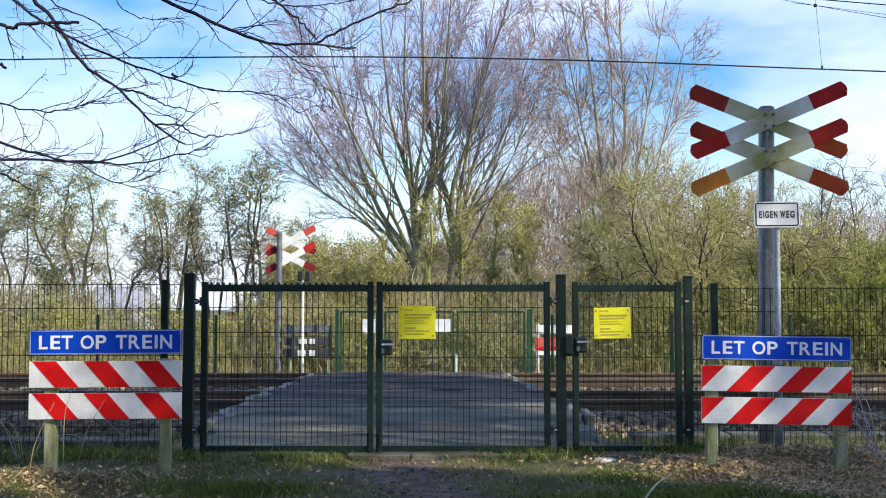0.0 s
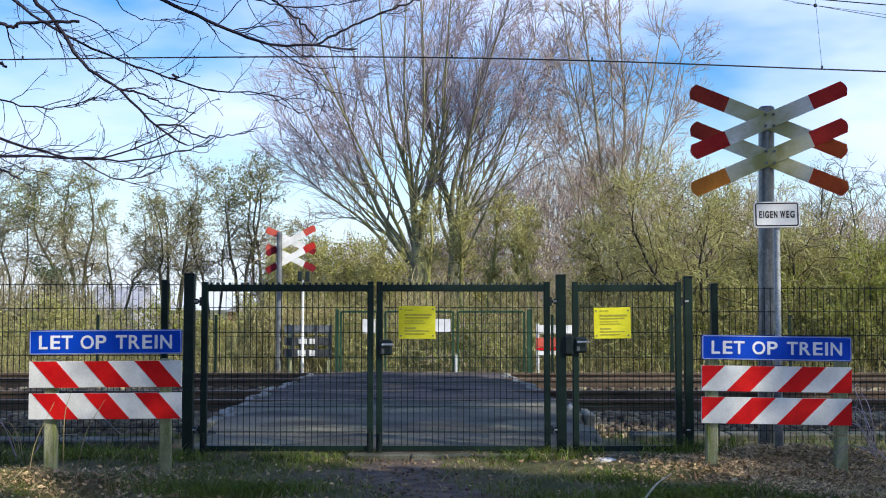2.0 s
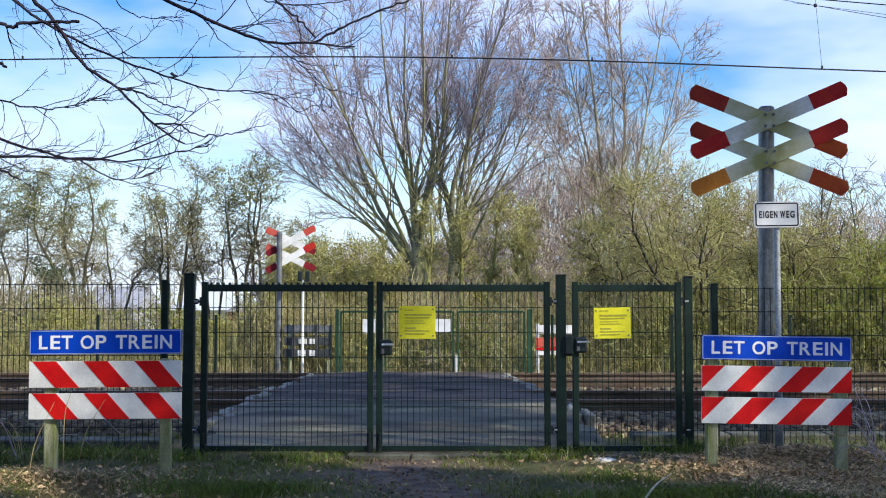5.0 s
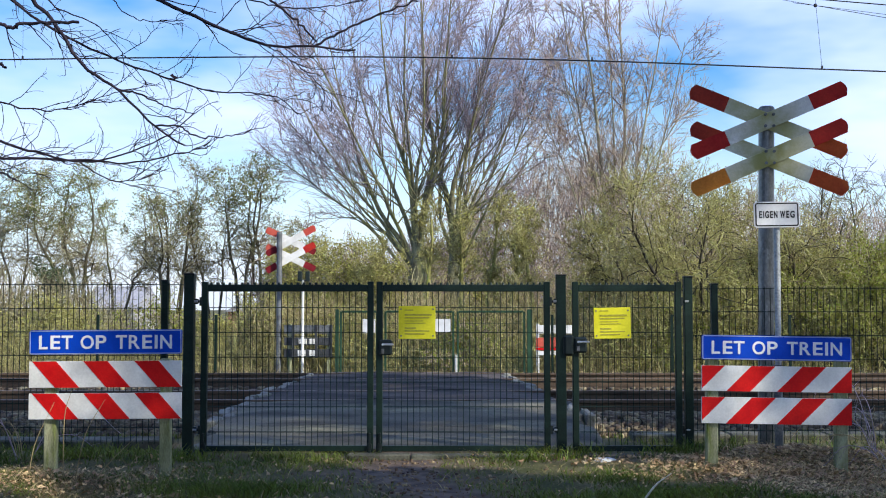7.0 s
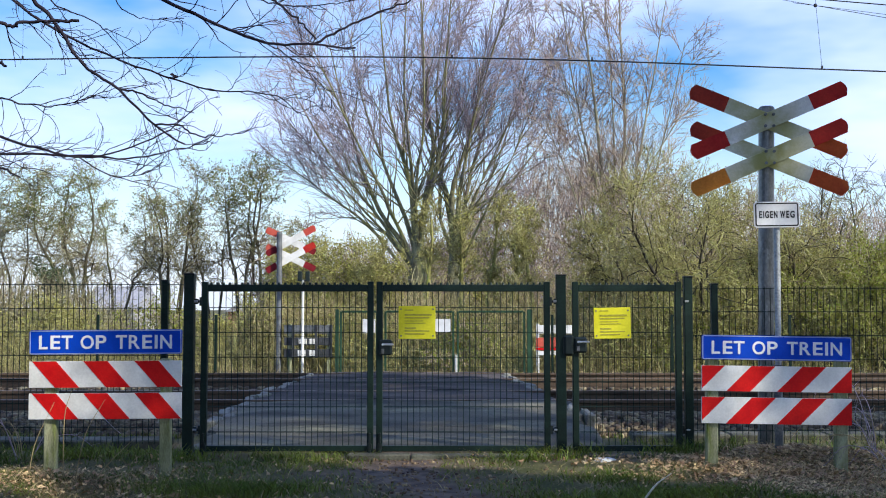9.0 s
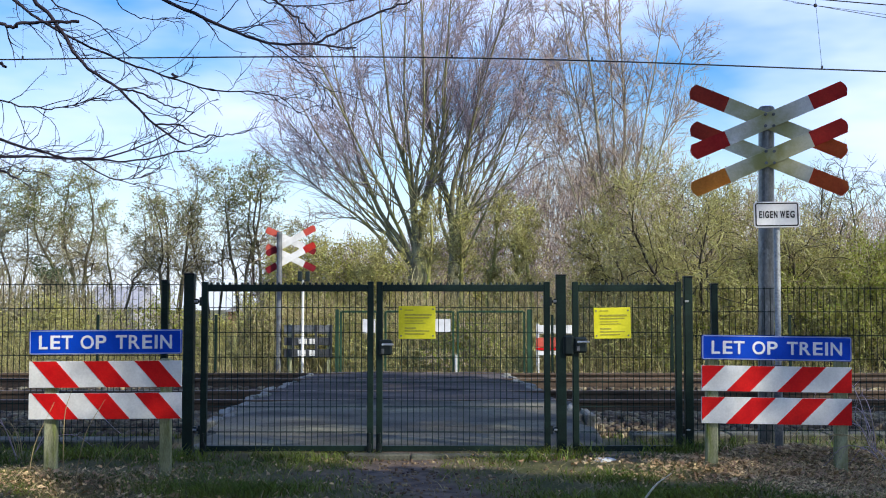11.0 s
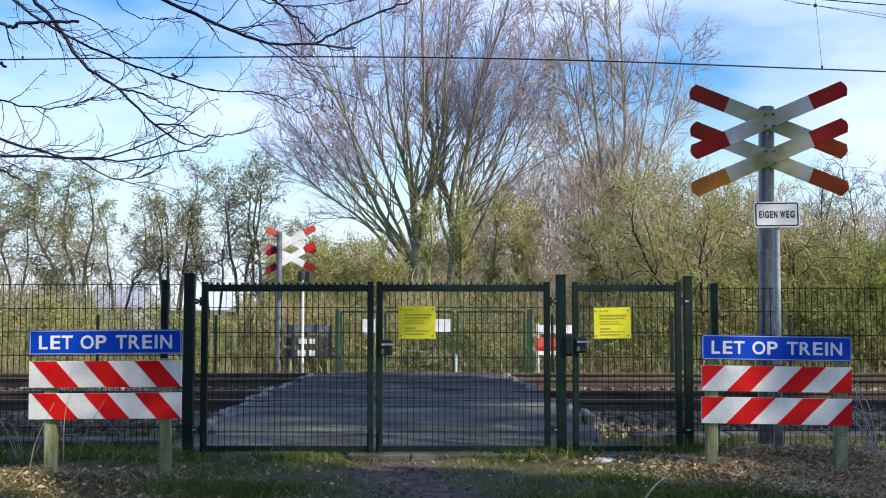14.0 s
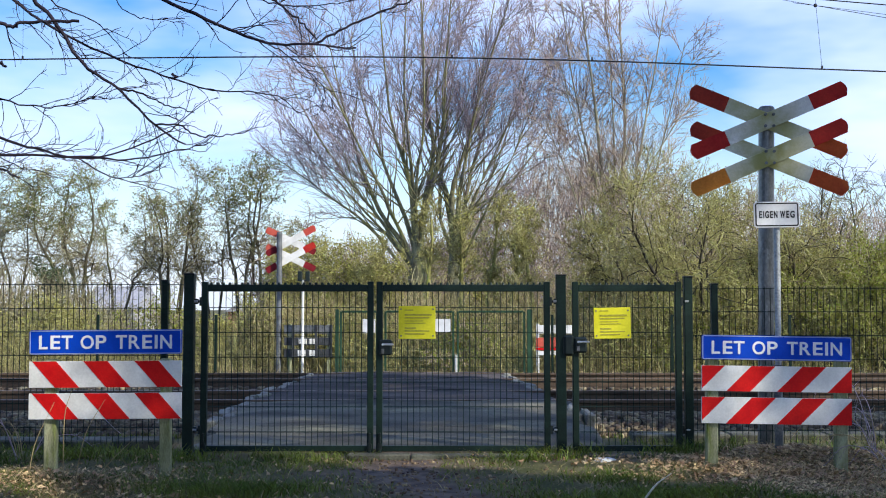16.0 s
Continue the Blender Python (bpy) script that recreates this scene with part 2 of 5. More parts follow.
def ground_material():
    m = mat("ground", (0.055, 0.062, 0.015), (0.125, 0.105, 0.042), 2.2, 0.95, 0.8, fine=45, grain=0.4, stain=((0.19, 0.135, 0.072), 1.7, 0.54))
    n, l = m.node_tree.nodes, m.node_tree.links
    p = n["Principled BSDF"]
    old = p.inputs["Base Color"].links[0].from_socket
    dirt = n.new("ShaderNodeAttribute")
    dirt.attribute_name = "dirt"
    soil = n.new("ShaderNodeTexNoise")
    soil.inputs["Scale"].default_value, soil.inputs["Detail"].default_value = 9, 8
    rp = n.new("ShaderNodeValToRGB")
    rp.color_ramp.elements[0].color, rp.color_ramp.elements[1].color = (0.062, 0.045, 0.035, 1), (0.185, 0.135, 0.10, 1)
    rp.color_ramp.elements[0].position, rp.color_ramp.elements[1].position = 0.32, 0.68
    mx = n.new("ShaderNodeMix")
    mx.data_type = "RGBA"
    l.new(n["Texture Coordinate"].outputs["Object"], soil.inputs["Vector"])
    l.new(soil.outputs["Fac"], rp.inputs["Fac"])
    l.new(dirt.outputs["Fac"], mx.inputs["Factor"])
    l.new(old, mx.inputs["A"])
    l.new(rp.outputs["Color"], mx.inputs["B"])
    l.new(mx.outputs["Result"], p.inputs["Base Color"])
    return m


M["ground"] = ground_material()


def algae(m, tone, reach, much):
    """Yellow-green growth spreading from the middle of a cross board, where it stays damp."""
    n, l = m.node_tree.nodes, m.node_tree.links
    p = n["Principled BSDF"]
    old = p.inputs["Base Color"].links[0].from_socket
    split = n.new("ShaderNodeSeparateXYZ")
    l.new(n["Texture Coordinate"].outputs["Object"], split.inputs["Vector"])
    away = n.new("ShaderNodeMath")
    away.operation = "ABSOLUTE"
    l.new(split.outputs["X"], away.inputs[0])
    near = n.new("ShaderNodeMapRange")
    near.inputs["From Min"].default_value, near.inputs["From Max"].default_value = reach, 0.04
    l.new(away.outputs["Value"], near.inputs["Value"])
    blot = n.new("ShaderNodeTexNoise")
    blot.inputs["Scale"].default_value, blot.inputs["Detail"].default_value = 7, 7
    l.new(n["Texture Coordinate"].outputs["Object"], blot.inputs["Vector"])
    patch = n.new("ShaderNodeMapRange")
    patch.inputs["From Min"].default_value, patch.inputs["From Max"].default_value = 0.35, 0.62
    patch.inputs["To Min"].default_value, patch.inputs["To Max"].default_value = 0.35 * much, much
    l.new(blot.outputs["Fac"], patch.inputs["Value"])
    both = n.new("ShaderNodeMath")
    both.operation, both.use_clamp = "MULTIPLY", True
    l.new(near.outputs["Result"], both.inputs[0])
    l.new(patch.outputs["Result"], both.inputs[1])
    mx = n.new("ShaderNodeMix")
    mx.data_type = "RGBA"
    mx.inputs["B"].default_value = (*tone, 1)
    l.new(both.outputs["Value"], mx.inputs["Factor"])
    l.new(old, mx.inputs["A"])
    l.new(mx.outputs["Result"], p.inputs["Base Color"])


algae(M["old_white"], (0.30, 0.29, 0.10), 0.26, 1.0)
algae(M["algae_white"], (0.30, 0.29, 0.10), 0.42, 1.1)


# ---- building helpers ----
def part(name, bm, material, parent, label=""):
    """Link a bmesh as one mesh object under a thing or a part."""
    me = bpy.data.meshes.new(name)
    bm.to_mesh(me)
    bm.free()
    me.materials.append(material)
    return hang(name, me, parent, label)


def hang(name, me, parent, label=""):
    ob = new(name, me)
    ob.parent = parent
    return tagged(ob, label)


def thing(name, m, label, category, group="", kind=""):
    ob = new(name)
    ob.empty_display_size = 0.2
    ob.matrix_basis = m
    return tagged(ob, label, category, group, kind)


def box(bm, x, y, z, sx, sy, sz, bevel=0.004, turn=None):
    """A bevelled box by its centre and full sizes."""
    m = Matrix.Translation((x, y, z)) @ (turn or Matrix.Identity(4)) @ Matrix.Diagonal((sx, sy, sz, 1))
    made = bmesh.ops.create_cube(bm, size=1, matrix=m)["verts"]
    if bevel:
        edges = list({e for v in made for e in v.link_edges})
        bmesh.ops.bevel(bm, geom=edges, offset=bevel, segments=1, affect="EDGES")
    return bm


def rod(bm, a, b, r, r2=None, sides=10):
    """A closed cylinder or cone from a to b."""
    a, b = Vector(a), Vector(b)
    q = (b - a).to_track_quat("Z", "Y").to_matrix().to_4x4()
    bmesh.ops.create_cone(bm, cap_ends=True, segments=sides, radius1=r, radius2=r if r2 is None else r2, depth=(b - a).length,
                          matrix=Matrix.Translation((a + b) / 2) @ q)
    return bm


def prism(bm, outline, y0, y1):
    """A flat outline in x and z given thickness from y0 to y1."""
    front = [bm.verts.new((x, y0, z)) for x, z in outline]
    rear = [bm.verts.new((x, y1, z)) for x, z in outline]
    n = len(outline)
    bm.faces.new(front)
    bm.faces.new(rear[::-1])
    for i in range(n):
        bm.faces.new((front[i], rear[i], rear[(i + 1) % n], front[(i + 1) % n]))
    bmesh.ops.recalc_face_normals(bm, faces=bm.faces[:])
    return bm


def rounded(bm, w, h, r, y0, y1, x=0.0, z=0.0, hole=0.0):
    """A plate facing -y with round corners; with a hole width it becomes a rounded frame of that width."""
    def outline(w, h, r):
        pts = []
        for cx, cz, a in ((1, 1, 0), (-1, 1, 90), (-1, -1, 180), (1, -1, 270)):
            for k in range(6):
                t = radians(a + 18 * k)
                pts.append((x + cx * (w / 2 - r) + r * math.cos(t), z + cz * (h / 2 - r) + r * math.sin(t)))
        return pts
    if not hole:
        return prism(bm, outline(w, h, r), y0, y1)
    rings = [[bm.verts.new((px, y, pz)) for px, pz in pts] for pts in (outline(w, h, r), outline(w - 2 * hole, h - 2 * hole, max(r - hole, 0.002))) for y in (y0, y1)]
    n = len(rings[0])
    for a, b in ((0, 2), (2, 3), (3, 1), (1, 0)):
        for i in range(n):
            j = (i + 1) % n
            bm.faces.new((rings[a][i], rings[a][j], rings[b][j], rings[b][i]))
    bmesh.ops.recalc_face_normals(bm, faces=bm.faces[:])
    return bm


def quads_mesh(name, verts, quads, material, smooth=False):
    """A mesh from arrays of vertices and four-cornered faces."""
    verts, quads = np.asarray(verts, np.float32), np.asarray(quads, np.int32)
    me = bpy.data.meshes.new(name)
    me.vertices.add(len(verts))
    me.vertices.foreach_set("co", verts.ravel())
    me.loops.add(quads.size)
    me.loops.foreach_set("vertex_index", quads.ravel())
    me.polygons.add(len(quads))
    me.polygons.foreach_set("loop_start", np.arange(0, quads.size, 4, dtype=np.int32))
    if smooth:
        me.polygons.foreach_set("use_smooth", np.ones(len(quads), bool))
    me.update(calc_edges=True)
    me.materials.append(material)
    return me


def lettering(text, tall, total, places, material, parent, y, z, weight=0.035):
    """Raised bold capitals facing -y, each an object: places give every letter's left and right edge along the line, in units of total."""
    for sign, (p, q) in zip(text.replace(" ", ""), places):
        cu = bpy.data.curves.new("letter", "FONT")
        cu.body, cu.size, cu.extrude, cu.offset = sign, tall, 0.001, tall * weight * (1.6 if sign == "I" else 1)
        ob = new("letter", cu)
        bpy.context.view_layer.update()
        me = bpy.data.meshes.new_from_object(ob.evaluated_get(bpy.context.evaluated_depsgraph_get()))
        bpy.data.objects.remove(ob)
        xs, zs = [v.co.x for v in me.vertices], [v.co.y for v in me.vertices]
        sx, sz = (q - p) * total / (max(xs) - min(xs)), tall / (max(zs) - min(zs))
        me.transform(Matrix.Translation(((p - 0.5) * total - min(xs) * sx, -(max(zs) + min(zs)) / 2 * sz, 0)) @ Matrix.Diagonal((sx, sz, 1, 1)))
        me.transform(Matrix.Translation((0, y, z)) @ Matrix.Rotation(radians(90), 4, "X"))
        me.materials.clear()
        me.materials.append(material)
        hang("letter", me, parent)


# ---- branches: batches of polylines (tubes, points, 3) with radii ----
def unit(v):
    return v / np.maximum(np.linalg.norm(v, axis=-1, keepdims=True), 1e-9)


def tubes(batches):
    """Vertices and faces of tapered tubes for batches of (points, radii, sides)."""
    vs, fs, base = [], [], 0
    for P, R, sides in batches:
        T, N, _ = P.shape
        tan = unit(np.gradient(P, axis=1))
        ref = np.where(np.abs(tan[..., 2:3]) > 0.9, np.array([1.0, 0, 0]), np.array([0, 0, 1.0]))
        u = unit(np.cross(tan, ref))
        w = np.cross(tan, u)
        ang = np.arange(sides) * 2 * np.pi / sides
        ring = P[:, :, None] + R[:, :, None, None] * (u[:, :, None] * np.cos(ang)[:, None] + w[:, :, None] * np.sin(ang)[:, None])
        vs.append(ring.reshape(-1, 3))
        i = base + np.arange(T * N * sides).reshape(T, N, sides)
        j = np.roll(i, -1, axis=2)
        fs.append(np.stack([i[:, :-1], j[:, :-1], j[:, 1:], i[:, 1:]], -1).reshape(-1, 4))
        base += T * N * sides
    return np.concatenate(vs), np.concatenate(fs)


def bend(points, radii, n=9):
    """One smooth tube through a few control points, as a batch of one."""
    pts = np.array(points, float)
    t = np.linspace(0, len(pts) - 1, n)
    ext = np.vstack([2 * pts[0] - pts[1], pts, 2 * pts[-1] - pts[-2]])
    res = []
    for v in t:
        k = min(int(v), len(pts) - 2)
        f = v - k
        a, b, c, d = ext[k:k + 4]
        res.append(0.5 * (2 * b + (c - a) * f + (2 * a - 5 * b + 4 * c - d) * f * f + (3 * b - a - 3 * c + d) * f ** 3))
    return np.array(res)[None], np.interp(t, np.linspace(0, len(pts) - 1, len(radii)), radii)[None]


def sprout(rng, P, R, n, length, angle, lift, points=4, start=0.2, ratio=0.6, tip=0.004, wander=0.12, taper=0.5):
    """n side shoots on the tubes P, R: lift bends them up or down, taper shortens those near the end."""
    T, N, _ = P.shape
    size = np.linalg.norm(np.diff(P, axis=1), axis=2).sum(1)
    pick = rng.choice(T, n, p=size / size.sum())
    u = rng.uniform(start, 1, n)
    k = np.minimum((u * (N - 1)).astype(int), N - 2)
    f = (u * (N - 1) - k)[:, None]
    at = P[pick, k] * (1 - f) + P[pick, k + 1] * f
    r0 = (R[pick, k] * (1 - f[:, 0]) + R[pick, k + 1] * f[:, 0]) * ratio
    tan = unit(P[pick, k + 1] - P[pick, k])
    side = rng.normal(size=(n, 3))
    side = unit(side - (side * tan).sum(1, keepdims=True) * tan)
    a = np.radians(rng.normal(angle, 11, n))[:, None]
    d = unit(np.cos(a) * tan + np.sin(a) * side + np.array([0, 0, lift]))
    step = (length * rng.uniform(0.55, 1.25, n) * (1 - taper * u) / (points - 1))[:, None]
    out_p = [at]
    for _ in range(points - 1):
        at = at + d * step
        out_p.append(at)
        d = unit(d + rng.normal(0, wander, (n, 3)) + np.array([0, 0, lift * 0.25]))
    fade = np.linspace(0, 1, points)[None]
    r0 = np.maximum(r0, tip)[:, None]
    return np.stack(out_p, 1), r0 * (1 - fade) + tip * 0.6 * fade


def leaves(rng, P, n, size, spread=0.08):
    """n small four-cornered leaves scattered along tubes."""
    T, N, _ = P.shape
    pick, k = rng.integers(0, T, n), rng.integers(0, N - 1, n)
    f = rng.uniform(0, 1, (n, 1))
    at = P[pick, k] * (1 - f) + P[pick, k + 1] * f + rng.normal(0, spread, (n, 3))
    a = unit(rng.normal(size=(n, 3)))
    b = unit(np.cross(a, rng.normal(size=(n, 3))))
    s = size * rng.uniform(0.5, 1.3, (n, 1))
    v = np.stack([at - a * s, at + b * s * 0.55, at + a * s, at - b * s * 0.55], 1).reshape(-1, 3)
    return v, np.arange(n * 4).reshape(n, 4)


def merged(sets):
    vs, fs, base = [], [], 0
    for v, f in sets:
        vs.append(v)
        fs.append(f + base)
        base += len(v)
    return np.concatenate(vs), np.concatenate(fs)


# ---- ground, road, railway ----
def smooth(a, b, v):
    t = np.clip((v - a) / (b - a), 0, 1)
    return t * t * (3 - 2 * t)


def rough_noise(x, y, s):
    return np.sin(x * s + 1.3 * np.sin(y * s * 0.7)) * np.cos(y * s * 1.1 + 0.8 * np.sin(x * s * 1.3))


def height(x, y):
    """The ground's height: verge by the gate, a shallow ditch, the railway's formation, a lower far side."""
    x, y = np.asarray(x, float), np.asarray(y, float)
    z = -0.03 + 0.018 * rough_noise(x, y, 2.1) + 0.008 * rough_noise(x, y, 7.3)
    z = z + 0.10 * np.exp(-((x - 2.6) / 0.75) ** 2 - ((y - 8.35) / 0.45) ** 2) - 0.07 * smooth(1.9, 3.2, x) * smooth(8.6, 7.2, y)
    z = z + 0.05 * np.exp(-((x + 2.9) / 0.6) ** 2 - ((y - 7.1) / 0.5) ** 2)
    z = z - 0.13 * smooth(8.95, 9.7, y) - 0.16 * smooth(11.0, 12.0, y)
    z = z - 0.30 * smooth(20.2, 22.5, y) + 0.25 * smooth(27, 60, y) * (1 + 0.4 * rough_noise(x, y, 0.12)) * (1 - smooth(200, 600, y))
    return z


def make_ground():
    xs = np.concatenate([[-1500, -700, -300, -140, -70, -40], np.arange(-26, -5, 1.0), np.arange(-5, 5, 0.09), np.arange(5, 27, 1.0), [40, 70, 140, 300, 700, 1500]])
    ys = np.concatenate([[-600, -250, -100, -40, -20, -10, -4, 0, 2, 3.5, 4.5], np.arange(5, 10.5, 0.07), np.arange(10.5, 30, 0.5), [32, 36, 42, 50, 60, 75, 100, 160, 300, 600, 1200, 2500]])
    X, Y = np.meshgrid(xs, ys)
    v = np.stack([X, Y, height(X, Y)], -1).reshape(-1, 3)
    r, c = len(ys), len(xs)
    i = np.arange(r * c).reshape(r, c)
    q = np.stack([i[:-1, :-1], i[:-1, 1:], i[1:, 1:], i[1:, :-1]], -1).reshape(-1, 4)
    me = quads_mesh("ground", v, q, M["ground"], True)
    # the trodden earth path that leads to the gates
    mid = -0.02 - 0.30 * smooth(6.3, 8.2, Y) + 0.06 * np.sin(Y * 3.1)
    track = np.exp(-((X - mid) / (0.42 + 0.05 * np.sin(Y * 5))) ** 2)
    bar = np.exp(-((Y - 8.62) / 0.22) ** 2) * smooth(-1.4, -0.6, X) * smooth(2.3, 1.5, X) * 0.8
    dirt = np.clip(1.15 * np.maximum(track, bar) + 0.3 * rough_noise(X, Y, 6.0) * (track > 0.1), 0, 1) * smooth(30, 9.2, Y)
    at = me.attributes.new("dirt", "FLOAT", "POINT")
    at.data.foreach_set("value", dirt.ravel().astype(np.float32))
    tagged(new("ground", me), "rough verge of grass, bare earth and dead leaves", "ground", kind="structure")


RAILS = (13.4, 14.9, 17.5, 19.0)
ROAD_L, ROAD_R = -2.32, 1.24


def road_edge(side, y):
    """The crumbling edge of the road, left or right."""
    if side < 0:
        x = float(np.interp(y, (8.9, 10.8, 13.0, 16.0, 19.7), (-2.06, -2.27, -2.40, -2.36, -2.24)))
    else:
        x = float(np.interp(y, (8.9, 10.0, 13.5, 15.6, 19.7), (1.40, 1.40, 1.52, 1.26, 0.98)))
    return x + side * (0.045 * math.sin(y * 4.3 + side) + 0.03 * math.sin(y * 9.1))


def make_road():
    road = thing("road", pose(0, 0, 0), "worn dark asphalt crossing road patched and crumbling at the edges", "road", kind="structure")
    spans = [(8.92, 10.6), (10.61, 13.32), (13.48, 14.82), (14.98, 17.42), (17.58, 18.92), (19.08, 19.75)]
    for a, b in spans:
        bm = bmesh.new()
        rows, n = [], max(4, int((b - a) / 0.12))
        for k in range(n + 1):
            y = a + (b - a) * k / n
            z = 0.0 + 0.03 * float(smooth(9, 13, y)) - 0.05 * float(smooth(19.3, 19.75, y))
            left, right = road_edge(-1, y), road_edge(1, y)
            row = []
            for j in range(17):
                s = j / 16
                x = left + (right - left) * s
                dz = 0.008 * math.sin(x * 3 + y * 2.2) + 0.005 * math.sin(x * 7.7 - y * 5) - 0.02 * (abs(s - 0.5) * 2) ** 6
                row.append(bm.verts.new((x, y, z + dz)))
            row = [bm.verts.new((left - 0.12, y, z - 0.2))] + row + [bm.verts.new((right + 0.12, y, z - 0.2))]
            rows.append(row)
        for r0, r1 in zip(rows, rows[1:]):
            for j in range(len(r0) - 1):
                bm.faces.new((r0[j], r0[j + 1], r1[j + 1], r1[j]))
        for edge in (rows[0], rows[-1][::-1]):
            for j in range(len(edge) - 1):
                p, q = edge[j], edge[j + 1]
                low_p, low_q = bm.verts.new((p.co.x, p.co.y, -0.25)), bm.verts.new((q.co.x, q.co.y, -0.25))
                bm.faces.new((q, p, low_p, low_q))
        bmesh.ops.recalc_face_normals(bm, faces=bm.faces[:])
        part("asphalt_slab", bm, M["asphalt" if b < 13.4 else "tar"], road)
    # low pale edging stones, sunk unevenly along both edges
    rng = random.Random(5)
    for side, runs in ((-1, ((10.9, 13.2), (13.6, 14.75), (15.05, 17.35), (17.65, 18.85))), (1, ((11.6, 13.2), (15.05, 17.3), (17.7, 18.85)))):
        for a, b in runs:
            y = a
            while y < b - 0.2:
                n = min(rng.uniform(0.32, 0.62), b - y)
                bm = bmesh.new()
                box(bm, 0, 0, 0, rng.uniform(0.09, 0.13), n - 0.03, 0.16, 0.018)
                for v in bm.verts:
                    v.co += Vector((rng.uniform(-1, 1), rng.uniform(-1, 1), rng.uniform(-1, 1))) * 0.010
                stone = part("edge_stone", bm, M["concrete"], road, "pale worn concrete edge stone")
                slope = math.degrees(math.atan2(road_edge(side, y) - road_edge(side, y + n), n))
                stone.matrix_basis = pose(road_edge(side, y + n / 2) + side * 0.055, y + n / 2, -0.055 + rng.uniform(-0.012, 0.014), rng.uniform(-2, 2), rng.uniform(-5, 5), slope + rng.uniform(-3, 3))
                y += n


def make_railway():
    bed = []
    for x in np.arange(-30, 30.1, 0.4):
        bed.append([(x, y, z + 0.012 * rough_noise(x, y, 5.0)) for y, z in ((11.95, -0.30), (12.35, -0.19), (12.7, -0.13), (13.4, -0.15), (14.15, -0.15), (14.9, -0.15), (15.6, -0.13),
                    (16.8, -0.13), (17.5, -0.15), (18.25, -0.15), (19.0, -0.15), (19.7, -0.13), (20.3, -0.24), (21.2, -0.5))])
    b = np.array(bed)
    r, c, _ = b.shape
    i = np.arange(r * c).reshape(r, c)
    q = np.stack([i[:-1, :-1], i[1:, :-1], i[1:, 1:], i[:-1, 1:]], -1).reshape(-1, 4)
    tagged(new("ballast_bed", quads_mesh("ballast_bed", b.reshape(-1, 3), q, M["ballast"])), "rusty brown crushed stone railway bed", "ballast", kind="structure")
    # loose stones, denser on the near shoulder
    rng = np.random.default_rng(3)
    n = 11500
    x = rng.uniform(-9, 9, n)
    y = np.where(rng.random(n) < 0.6, rng.uniform(12.0, 13.3, n), rng.uniform(13.3, 20.2, n))
    keep = ~((x > ROAD_L - 0.12) & (x < ROAD_R + 0.12) & (y > 8.9))
    for ry in RAILS:
        keep &= abs(y - ry) > 0.09
    x, y = x[keep], y[keep]
    z = np.interp(y, [11.95, 12.35, 12.7, 13.4, 19.7, 20.3], [-0.30, -0.19, -0.13, -0.15, -0.13, -0.24])
    n = len(x)
    s = rng.uniform(0.022, 0.05, (n, 1, 1))
    cube = np.array([[a, b2, c2] for a in (-1, 1) for b2 in (-1, 1) for c2 in (-1, 1)], float) * 0.8
    v = cube[None] * s * rng.uniform(0.6, 1.3, (n, 8, 3))
    ang = rng.uniform(0, 6.3, n)
    ca, sa = np.cos(ang)[:, None], np.sin(ang)[:, None]
    v = np.stack([v[..., 0] * ca - v[..., 1] * sa, v[..., 0] * sa + v[..., 1] * ca + v[..., 2] * 0.3, v[..., 2]], -1)
    v += np.stack([x, y, z + 0.01], -1)[:, None]
    face = np.array([[0, 1, 3, 2], [4, 6, 7, 5], [0, 4, 5, 1], [2, 3, 7, 6], [0, 2, 6, 4], [1, 5, 7, 3]])
    q = (face[None] + (np.arange(n) * 8)[:, None, None]).reshape(-1, 4)
    tagged(new("ballast_stones", quads_mesh("ballast_stones", v.reshape(-1, 3), q, M["stone"])), "grey-brown crushed ballast stones along the track", "ballast", kind="stuff")
    # tracks
    outline = [(-0.065, 0), (0.065, 0), (0.065, 0.012), (0.012, 0.03), (0.010, 0.12), (0.035, 0.135), (0.035, 0.165), (0.028, 0.172), (-0.028, 0.172), (-0.035, 0.165), (-0.035, 0.135), (-0.010, 0.12), (-0.012, 0.03), (-0.065, 0.012)]
    sm = bmesh.new()
    box(sm, 0, 0, 0, 0.24, 2.4, 0.12, 0.02)
    sleeper_mesh = bpy.data.meshes.new("sleeper")
    sm.to_mesh(sleeper_mesh)
    sm.free()
    sleeper_mesh.materials.append(M["sleeper"])
    for a, b2 in ((RAILS[0], RAILS[1]), (RAILS[2], RAILS[3])):
        mid = (a + b2) / 2
        track = thing("railway_track", pose(0, mid, -0.145), "rusty railway track on brown ballast crossing the asphalt road", "railway track", "two parallel tracks")
        for y in (a - mid, b2 - mid):
            bm = prism(bmesh.new(), outline, -40, 40)
            bmesh.ops.rotate(bm, verts=bm.verts[:], matrix=Matrix.Rotation(radians(90), 3, "Z"))
            bmesh.ops.translate(bm, verts=bm.verts[:], vec=(0, y, 0))
            rail = part("rail", bm, M["rust"], track)
            bm = box(bmesh.new(), 0, y, 0.1735, 80, 0.05, 0.004, 0)
            part("railhead", bm, M["railhead"], rail, "brighter worn running surface")
        for k in range(-18, 19):
            if -2.6 < k * 0.62 < 1.5:
                continue
            s = hang("sleeper", sleeper_mesh, track)
            s.matrix_basis = pose(k * 0.62, 0, -0.05)
